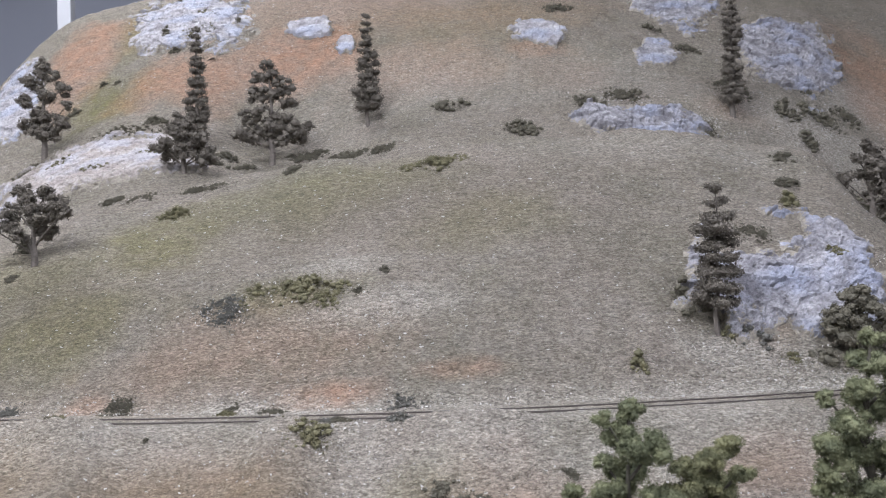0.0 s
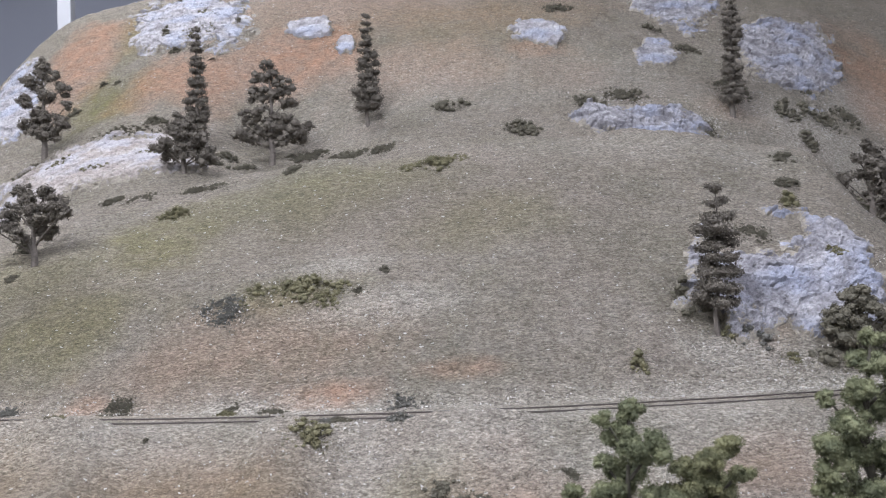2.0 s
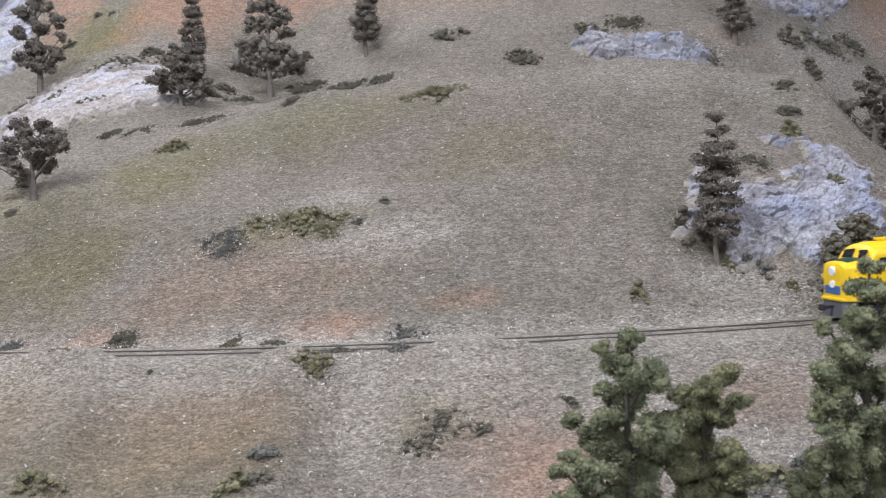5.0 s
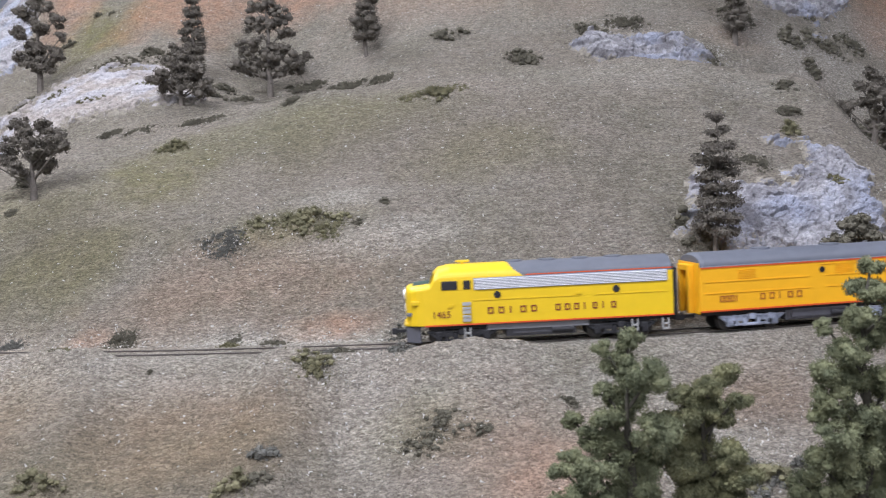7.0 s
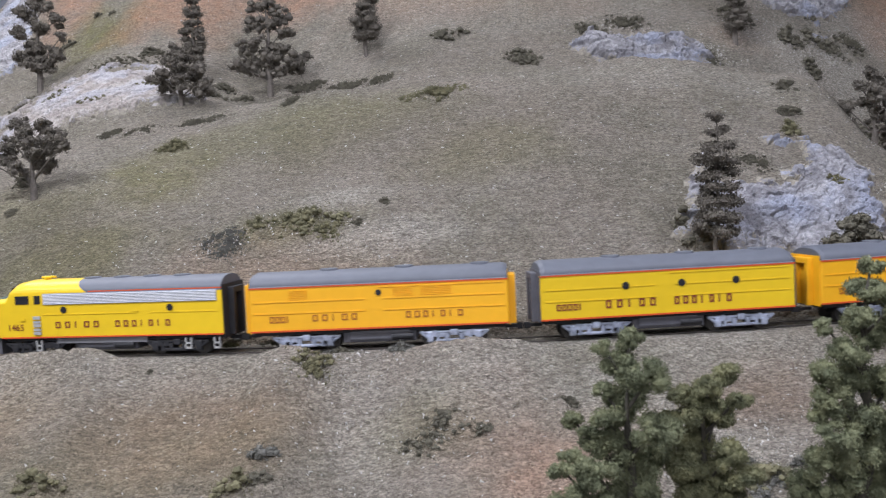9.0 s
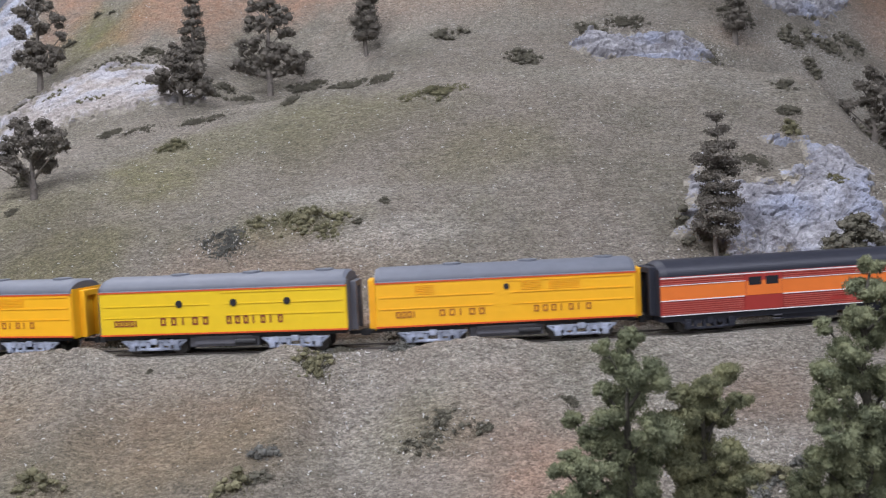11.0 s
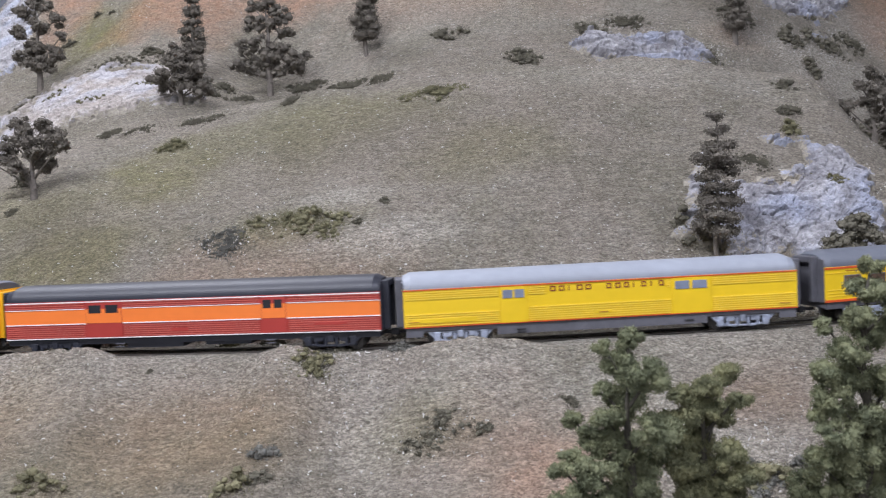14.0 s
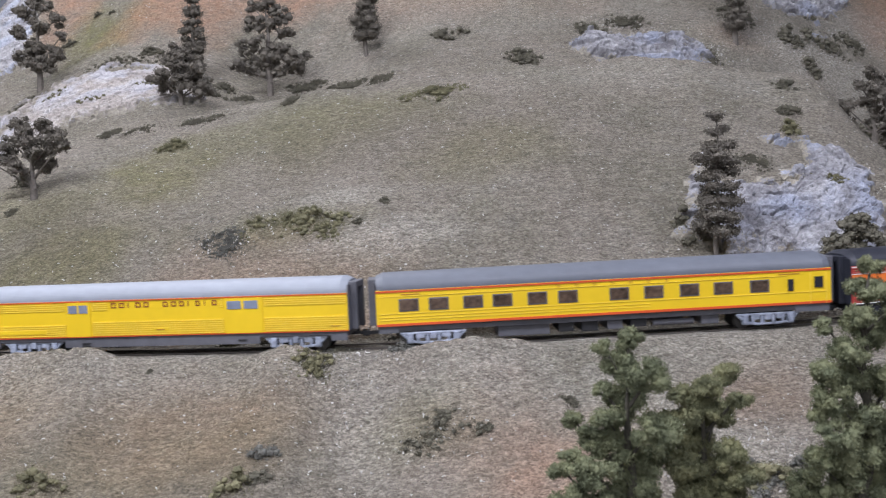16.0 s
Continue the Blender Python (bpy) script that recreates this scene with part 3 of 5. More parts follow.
def diaphragm(parent, x, way, w, z0, z1, material=None):
    """Dark gangway bellows on a car's end, with the doorway in it."""
    bm = bmesh.new()
    x0, x1 = sorted((x - way * 0.0005, x + way * 0.0048))
    box(bm, x0, x1, -w, -w + 0.0035, z0, z1, 0.0006)
    box(bm, x0, x1, w - 0.0035, w, z0, z1, 0.0006)
    box(bm, x0, x1, -w + 0.0036, w - 0.0036, z1 - 0.0040, z1, 0.0006)
    x0, x1 = sorted((x + way * 0.0004, x + way * 0.0012))
    box(bm, x0, x1, -w + 0.0037, w - 0.0037, z0, z1 - 0.0042)
    part("diaphragm", bm, material or M_UNDER, parent)


WORD_A = (0.0040, 0.0040, 0.0016, 0.0042, 0.0040)
WORD_B = (0.0036, 0.0038, 0.0036, 0.0016, 0.0034, 0.0016, 0.0036)


def letters(parent, x0, pitch, widths, z, h, w, material):
    """A row of raised plain blocks, one for each character, on both sides; broad ones are hollow."""
    x, st = x0, h * 0.21
    for cw in widths:
        cw *= 0.92
        if cw < 0.5 * h:
            rows = [(x + cw * 0.2, x + cw * 0.2 + st, z, z + h)]
        else:
            rows = [(x, x + st, z, z + h), (x + cw - st, x + cw, z, z + h), (x + st, x + cw - st, z, z + st), (x + st, x + cw - st, z + h - st, z + h)]
        for y0, y1 in ((-w - 0.00025, -w + 0.0002), (w - 0.0002, w + 0.00025)):
            part("lettering_bar", boxes(*[(a, b, y0, y1, c, d) for a, b, c, d in rows]), material, parent)
        x += pitch


def number(parent, text, x, z, h, w, material):
    cu = bpy.data.curves.new("number", "FONT")
    cu.body, cu.size, cu.extrude, cu.align_x = text, h * 1.42, 0.00015, "CENTER"
    tmp = bpy.data.objects.new("number", cu)
    me = bpy.data.meshes.new_from_object(tmp)
    bpy.data.objects.remove(tmp)
    me.materials.append(material)
    for side in (-1, 1):
        ob = new("number", me)
        ob.parent = parent
        ob.matrix_basis = pose(x, side * (w + 0.0002), z, 90, 0, 0 if side < 0 else 180)


WD = 0.0178


def portholes(parent, xs, z, w=WD, r=0.0021):
    for x in xs:
        for side in (-1, 1):
            bm = bmesh.new()
            y0, y1 = sorted((side * (w - 0.0003), side * (w + 0.0005)))
            disc_y(bm, x, y0, y1, z, r + 0.0006, 20)
            p = part("porthole", bm, M_DARK, parent)
            bm = bmesh.new()
            y0, y1 = sorted((side * w, side * (w + 0.0007)))
            disc_y(bm, x, y0, y1, z, r, 20)
            part("pane", bm, M_GLASS, p)


def tank(parent, x0, x1, material=None):
    part("fuel_tank", boxes((x0, x1, -0.0142, 0.0142, 0.0045, 0.0138), (x0 + 0.004, x1 - 0.004, -0.0152, 0.0152, 0.0060, 0.0120), bevel=0.0009), material or M_UNDER, parent)
    for side in (-1, 1):
        bm = bmesh.new()
        tube(bm, (x1 - 0.016, side * 0.0148, 0.0078), (x1 - 0.002, side * 0.0148, 0.0078), 0.0022, 0.0022, 12)
        part("air_reservoir", bm, M_DARK, parent)


def cab_unit():
    """The leading diesel with its rounded nose; front towards -x, middle at the origin, on the rail top."""
    L = 0.171
    f, r = -L / 2, L / 2
    unit = new("cab_diesel_locomotive")
    rings, xs = [], []
    for dx, w, zb, zt, top in ((-0.0020, 0.46, 0.0150, 0.0310, 0.0365), (-0.0008, 0.66, 0.0138, 0.0335, 0.0392), (0.0015, 0.83, 0.0138, 0.0352, 0.0402),
                               (0.0050, 0.94, 0.0138, 0.0362, 0.0405), (0.0095, 0.99, 0.0138, 0.0370, 0.0408), (0.0140, 1.0, 0.0138, 0.0376, 0.0412),
                               (0.0152, 1.0, 0.0138, 0.0395, 0.0440), (0.0172, 1.0, 0.0138, 0.0420, 0.0482), (0.0200, 1.0, 0.0138, 0.0430, 0.0508),
                               (0.0270, 1.0, 0.0138, 0.0430, 0.0522), (0.0520, 1.0, 0.0138, 0.0430, 0.0522)):
        ww = WD * w
        ring = [(ww - 0.0006, zb), (ww, zb + 0.0006)] + roof_ring(ww, zt, top, 20) + [(-ww, zb + 0.0006), (-ww + 0.0006, zb)]
        rings.append(ring)
        xs.append(f + dx)
    part("nose", loft(rings, xs), M_YELLOW, unit, "rounded yellow nose and cab", smooth=False)
    part("body", loft([side_ring(WD, 0.0138, 0.0430)] * 2, [f + 0.0521, r]), M_YELLOW, unit)
    # yellow roof front tapers into the grey roof
    ring = roof_ring(WD, 0.0430, 0.0522, 28)
    sweep = [f + 0.0655 + 0.0105 * max(0.0, 1 - (z - 0.0430) / 0.0092) ** 1.5 for y, z in ring]
    part("roof_front", loft([ring, ring], [f + 0.0521, sweep]), M_YELLOW, unit)
    part("roof", loft([ring, ring], [[q + 0.0001 for q in sweep], r - 0.0005]), M_GREY, unit, "dark grey roof")
    for side in (-1, 1):
        bm = bmesh.new()
        y0, y1 = sorted((side * (WD - 0.0004), side * (WD + 0.0004)))
        box(bm, f + 0.0214, f + 0.0317, y0, y1, 0.0368, 0.0425, 0.0003)
        part("side_window", bm, M_GLASS, unit)
        bm = bmesh.new()
        box(bm, f + 0.0356, f + 0.0402, y0, y1, 0.0368, 0.0425, 0.0003)
        part("side_window", bm, M_GLASS, unit)
        bm = bmesh.new()
        yy = side * (WD + 0.0008)
        for k in range(7):
            z = 0.0366 + k * 0.0010
            box(bm, f + 0.0428, r - 0.0040, min(yy, yy - side * 0.0009), max(yy, yy - side * 0.0009), z, z + 0.0005)
        y0, y1 = sorted((side * (WD - 0.0003), side * (WD + 0.00015)))
        grille = part("grille", bm, M_GRILLE, unit, "long silver louvred grille")
        part("grille_backing", boxes((f + 0.0423, r - 0.0035, y0, y1, 0.0361, 0.0438)), M_GRILLE_SHADE, grille)
        y0, y1 = sorted((side * 0.0008, side * 0.0128))
        bm = bmesh.new()
        v = [bm.verts.new(c) for c in ((f + 0.0140, y0, 0.0422), (f + 0.0142, y1, 0.0412), (f + 0.0166, y1 - side * 0.0002, 0.0466), (f + 0.0166, y0, 0.0480))]
        bm.faces.new(v)
        bmesh.ops.solidify(bm, geom=bm.faces[:], thickness=0.0008)
        part("windshield", bm, M_GLASS, unit)
        bm = bmesh.new()
        for k in range(5):
            z = 0.0160 + k * 0.0026
            y0, y1 = sorted((side * (WD - 0.0002), side * (WD + 0.0009)))
            box(bm, f + 0.0346, f + 0.0398, y0, y1, z, z + (0.0016 if k % 2 else 0.0022))
        part("cab_step", bm, M_STEP, unit, "pale grey steps under the cab door")
        for xx in (f + 0.0350, r - 0.0275, r - 0.0075):
            bm = bmesh.new()
            y0, y1 = sorted((side * (WD - 0.0020), side * (WD - 0.0002)))
            box(bm, xx, xx + 0.0045, y0, y1, 0.0045, 0.0056)
            box(bm, xx, xx + 0.0045, y0, y1, 0.0078, 0.0088)
            box(bm, xx, xx + 0.0008, y0, y1, 0.0045, 0.0120)
            box(bm, xx + 0.0037, xx + 0.0045, y0, y1, 0.0045, 0.0120)
            part("ladder", bm, M_STEP, unit)
    part("antiglare_panel", loft([roof_ring(WD * 0.66, 0.0370, 0.0413 + 0.0010 * k / 3, 8) for k in range(4)], [f + 0.0030 + 0.0037 * k for k in range(4)]), M_GREEN, unit, "dark green anti-glare patch")
    bm = bmesh.new()
    tube(bm, (f - 0.0030, 0, 0.0335), (f + 0.0020, 0, 0.0345), 0.0032, 0.0038, 16)
    tube(bm, (f - 0.0026, 0, 0.0250), (f + 0.0010, 0, 0.0250), 0.0026, 0.0030, 16)
    part("headlight", bm, M_GRILLE, unit)
    for y0, y1 in ((-0.0176, -0.0150), (0.0150, 0.0176)):
        part("number_board", boxes((f + 0.0015, f + 0.0070, y0, y1, 0.0275, 0.0305), bevel=0.0006), M_YELLOW, unit)
    part("winged_crest", boxes((f - 0.0024, f + 0.0000, -0.0085, 0.0085, 0.0180, 0.0240), bevel=0.0008), mat("blue_crest_paint", (0.05, 0.12, 0.30), 0.45), unit, "blue and white winged nose crest")
    part("crest_wing", boxes((f - 0.0014, f + 0.0030, -0.0150, 0.0150, 0.0205, 0.0228), bevel=0.0005), M_GREY, unit)
    part("anticlimber", boxes((f - 0.0034, f + 0.0040, -0.0120, 0.0120, 0.0138, 0.0160), bevel=0.0009), M_YELLOW, unit)
    bm = boxes((f + 0.0330, f + 0.0400, -0.0030, -0.0016, 0.0530, 0.0545), (f + 0.0320, f + 0.0410, 0.0010, 0.0026, 0.0530, 0.0545), (f + 0.0350, f + 0.0370, -0.0036, 0.0036, 0.0515, 0.0538), bevel=0.0004)
    part("horn", bm, M_YELLOW, unit, "yellow roof horns")
    for k in range(4):
        bm = bmesh.new()
        tube(bm, (f + 0.070 + 0.022 * k, 0, 0.0515), (f + 0.070 + 0.022 * k, 0, 0.0529), 0.0060, 0.0056, 16)
        part("roof_fan", bm, M_GREY, unit)
    part("belt_rail", bars([(f + 0.0410, f + 0.110, 0.0292, 0.0297), (f + 0.120, r - 0.004, 0.0292, 0.0297)], WD, 0.0003), M_YELLOW, unit)
    part("red_stripe", bars([(f + 0.010, r, 0.0136, 0.0146)], WD, 0.0003), M_RED_LINE, unit)
    part("red_stripe", bars([(f + 0.076, r, 0.0442, 0.0449)], WD - 0.0006, 0.0006), M_RED_LINE, unit)
    part("battery_box_lid", bars([(f + 0.108, f + 0.1115, 0.0303, 0.0320), (f + 0.0246, f + 0.0284, 0.0255, 0.0273)], WD, 0.0006), M_YELLOW, unit)
    portholes(unit, (f + 0.0572, r - 0.0368), 0.0325, WD, 0.0017)
    letters(unit, f + 0.0507, 0.0070, WORD_A, 0.0203, 0.0043, WD, M_LETTER)
    letters(unit, f + 0.0945, 0.0060, WORD_B, 0.0203, 0.0043, WD, M_LETTER)
    number(unit, "1465", f + 0.0208, 0.0190, 0.0044, WD, M_LETTER)
    part("underframe", boxes((f + 0.012, r - 0.002, -0.0150, 0.0150, 0.0112, 0.0139)), M_DARK, unit)
    part("pilot", loft([side_ring(0.0105, 0.0028, 0.0138), side_ring(0.0150, 0.0024, 0.0140)], [f - 0.0022, f + 0.0070]), M_UNDER, unit, "grey pilot under the nose")
    tank(unit, f + 0.062, f + 0.108)
    part("skirt", bars([(f + 0.050, f + 0.116, 0.0096, 0.0137)], 0.0160, 0.0004), M_SKIRT, unit)
    truck(unit, f + 0.034, M_DARK)
    truck(unit, r - 0.034, M_DARK)
    coupler(unit, f - 0.0035, -1)
    coupler(unit, r, 1)
    part("end_wall", boxes((r + 0.0002, r + 0.0008, -WD + 0.0003, WD - 0.0003, 0.0110, 0.0465), bevel=0.0002), M_DARK, unit)
    diaphragm(unit, r, 1, 0.0090, 0.0125, 0.0440, M_DARK)
    return tagged(unit, "yellow model diesel with rounded nose, silver grilles and grey roof", "locomotive", "model train")


def booster(paint, holes, chars, end_paint, trucks):
    """A cabless diesel unit."""
    L = 0.1685
    f, r = -L / 2, L / 2
    unit = new("booster_locomotive")
    part("body", loft([side_ring(WD - 0.0006, 0.0141, 0.0430), side_ring(WD, 0.0138, 0.0430), side_ring(WD, 0.0138, 0.0430), side_ring(WD - 0.0006, 0.0141, 0.0430)],
                      [f, f + 0.0008, r - 0.0008, r]), paint, unit)
    part("roof", loft([roof_ring(WD - 0.0008, 0.0430, 0.0505), roof_ring(WD, 0.0430, 0.0518), roof_ring(WD, 0.0430, 0.0518), roof_ring(WD - 0.0008, 0.0430, 0.0505)],
                      [f + 0.0003, f + 0.003, r - 0.003, r - 0.0003]), M_GREY, unit, "dark grey roof")
    part("red_stripe", bars([(f, r, 0.0137, 0.0148)], WD, 0.0003), M_RED_LINE, unit)
    part("red_stripe", bars([(f, r, 0.0421, 0.0430)], WD, 0.0003), M_RED_LINE, unit)
    part("belt_rail", bars([(f + 0.003, f + L * 0.45, 0.0330, 0.0335), (f + L * 0.52, r - 0.003, 0.0330, 0.0335), (f + 0.003, f + L * 0.45, 0.0255, 0.0259),
                            (f + L * 0.52, r - 0.003, 0.0255, 0.0259), (f + L * 0.50, r - 0.003, 0.0405, 0.0409)], WD, 0.00035), paint, unit)
    part("roof_edge", bars([(f + 0.001, r - 0.001, 0.0431, 0.0437)], WD - 0.0003, 0.0004), M_SILVER_ROOF, unit)
    if paint == M_AMBER:
        for x0, x1 in ((f + 0.026, f + 0.038), (f + 0.094, f + 0.107), (f + 0.112, f + 0.132)):
            part("louvre", bars([(x0, x1, 0.0346 + 0.0011 * k, 0.0350 + 0.0011 * k) for k in range(6)], WD, 0.0003), paint, unit)
    for k in range(3):
        bm = bmesh.new()
        tube(bm, (r - 0.018 - 0.05 * k, 0, 0.0510), (r - 0.018 - 0.05 * k, 0, 0.0527), 0.0066, 0.0062, 16)
        part("roof_fan", bm, M_GREY, unit)
    portholes(unit, [f + L * h for h in holes], 0.0372 if len(holes) == 1 else 0.0340, WD, 0.0013 if len(holes) == 1 else 0.0018)
    amber = paint == M_AMBER
    ink = M_LETTER_FADED if amber else M_LETTER
    letters(unit, f + (0.0410 if amber else 0.0422), 0.0064 if amber else 0.0073, WORD_A, 0.0200, 0.0043 if amber else 0.0052, WD, ink)
    letters(unit, f + (0.1020 if amber else 0.0875), 0.0056 if amber else 0.0058, WORD_B, 0.0200, 0.0043 if amber else 0.0052, WD, ink)
    letters(unit, f + (0.0130 if amber else 0.0100), 0.0036, (0.0032,) * (chars - 1) + (0.0018,), 0.0198, 0.0042, WD, ink)
    part("underframe", boxes((f + 0.002, r - 0.002, -0.0150, 0.0150, 0.0112, 0.0139)), M_DARK, unit)
    tank(unit, f + 0.060, f + 0.108)
    truck(unit, f + 0.036, trucks)
    truck(unit, r - 0.036, trucks)
    coupler(unit, f, -1)
    coupler(unit, r, 1)
    for x, way, paint_ in ((f, -1, end_paint[0]), (r, 1, end_paint[1])):
        x0, x1 = sorted((x + way * 0.0001, x + way * 0.0007))
        part("end_wall", boxes((x0, x1, -WD + 0.0012, WD - 0.0012, 0.0125, 0.0460), bevel=0.0002), paint_, unit)
        diaphragm(unit, x, way, 0.0090, 0.0125, 0.0445, paint_)
    return tagged(unit, "deep yellow cabless model diesel with silver trucks" if paint == M_AMBER else "lemon-yellow cabless model diesel with three portholes and silver trucks",
                  "locomotive", "model train")


WC = 0.0174


def coach_shell(unit, L, paint, roof_paint, end_paint, z0=0.0118, z1=0.0378, zt=0.0478):
    f, r = -L / 2, L / 2
    part("body", loft([side_ring(WC, z0, z1)] * 2, [f, r]), paint, unit)
    part("roof", loft([roof_ring(WC - 0.0014, z1, zt - 0.0022), roof_ring(WC, z1, zt), roof_ring(WC, z1, zt), roof_ring(WC - 0.0014, z1, zt - 0.0022)],
                      [f + 0.0002, f + 0.0050, r - 0.0050, r - 0.0002]), roof_paint, unit)
    for x, way in ((f, -1), (r, 1)):
        x0, x1 = sorted((x + way * 0.0001, x + way * 0.0008))
        part("end_wall", boxes((x0, x1, -WC + 0.0004, WC - 0.0004, z0, zt - 0.0050), bevel=0.0002), end_paint, unit)
        diaphragm(unit, x, way, 0.0105, z0, zt - 0.0035, end_paint)
        coupler(unit, x, way)
    return f, r


def flutes(unit, rows, paint, pitch=0.0014):
    """Raised corrugations: x0, x1, z0, z1 of each fluted field."""
    out = []
    for x0, x1, z0, z1 in rows:
        z = z0
        while z < z1:
            out.append((x0, x1, z, z + pitch * 0.45))
            z += pitch
    bm = bmesh.new()
    for x0, x1, z0, z1 in out:
        for side in (-1, 1):
            y0, y1 = sorted((side * (WC - 0.0002), side * (WC + 0.0004)))
            box(bm, x0, x1, y0, y1, z0, z1)
    tagged(part("fluting", bm, paint, unit), kind="stuff")


def freight_door(unit, x0, x1, z0, z1, paint, glass, panes):
    for side in (-1, 1):
        y0, y1 = sorted((side * (WC - 0.0004), side * (WC + 0.0005)))
        d = part("door", boxes((x0, x1, y0, y1, z0, z1), bevel=0.0002), paint, unit)
        for a, b in panes:
            y2, y3 = sorted((side * WC, side * (WC + 0.0008)))
            part("pane", boxes((a, b, y2, y3, z1 - 0.0072, z1 - 0.0018), bevel=0.0002), glass, d)


def red_baggage():
    L = 0.2600
    unit = new("red_baggage_car")
    f, r = coach_shell(unit, L, M_MAROON, M_BLACK, M_BLACK, 0.0126)
    part("orange_band", bars([(f, r, 0.0228, 0.0322)], WC, 0.0003), M_ORANGE, unit, "bright orange middle band")
    part("white_stripe", bars([(f, r, 0.0368, 0.0374)], WC, 0.0006), M_WHITE, unit)
    part("white_stripe", bars([(f, f + 0.058, 0.0322, 0.0326), (f + 0.0845, f + 0.180, 0.0322, 0.0326), (f + 0.198, r, 0.0322, 0.0326)], WC, 0.0006), M_WHITE, unit)
    part("white_stripe", bars([(f, f + 0.058, 0.0222, 0.0228), (f + 0.0845, f + 0.180, 0.0222, 0.0228), (f + 0.198, r, 0.0222, 0.0228)], WC, 0.0006), M_WHITE, unit)
    part("white_stripe", bars([(f, r, 0.0125, 0.0130)], WC, 0.0006), M_WHITE, unit)
    flutes(unit, [(f + 0.001, f + 0.057, 0.0136, 0.0218), (f + 0.085, f + 0.179, 0.0136, 0.0218), (f + 0.199, r - 0.001, 0.0136, 0.0218),
                  (f + 0.001, f + 0.057, 0.0332, 0.0364), (f + 0.085, f + 0.179, 0.0332, 0.0364), (f + 0.199, r - 0.001, 0.0332, 0.0364)], M_RED_FLUTE)
    for x0, x1, panes in ((f + 0.0585, f + 0.0840, ((f + 0.0605, f + 0.0695), (f + 0.0725, f + 0.0815))), (f + 0.1805, f + 0.1975, ((f + 0.182, f + 0.1875), (f + 0.1895, f + 0.195)))):
        freight_door(unit, x0, x1, 0.0131, 0.0366, M_MAROON, M_GLASS, panes)
        part("door_band", bars([(x0 + 0.0003, x1 - 0.0003, 0.0228, 0.0322)], WC, 0.00065), M_ORANGE, unit)
    part("name_board", bars([(f + 0.118, f + 0.130, 0.0158, 0.0184), (f + 0.216, f + 0.238, 0.0172, 0.0192)], WC, 0.0006), M_MAROON, unit)
    part("underframe", boxes((f + 0.001, r - 0.001, -0.0160, 0.0160, 0.0085, 0.0125), (f + 0.085, f + 0.125, -0.0145, 0.0145, 0.0052, 0.0086), (f + 0.140, f + 0.172, -0.0140, 0.0140, 0.0060, 0.0086)), M_BLACK, unit)
    part("door_step", bars([(f + 0.078, f + 0.084, 0.0080, 0.0088), (f + 0.078, f + 0.084, 0.0060, 0.0066), (f + 0.183, f + 0.189, 0.0080, 0.0088), (f + 0.183, f + 0.189, 0.0060, 0.0066)], 0.0158, 0.001), M_UNDER, unit)
    truck(unit, f + 0.034, M_BLACK, base=0.0300, style="coach")
    truck(unit, r - 0.034, M_BLACK, base=0.0300, style="coach")
    return tagged(unit, "red and orange fluted model baggage car with black roof", "railway car", "model train")


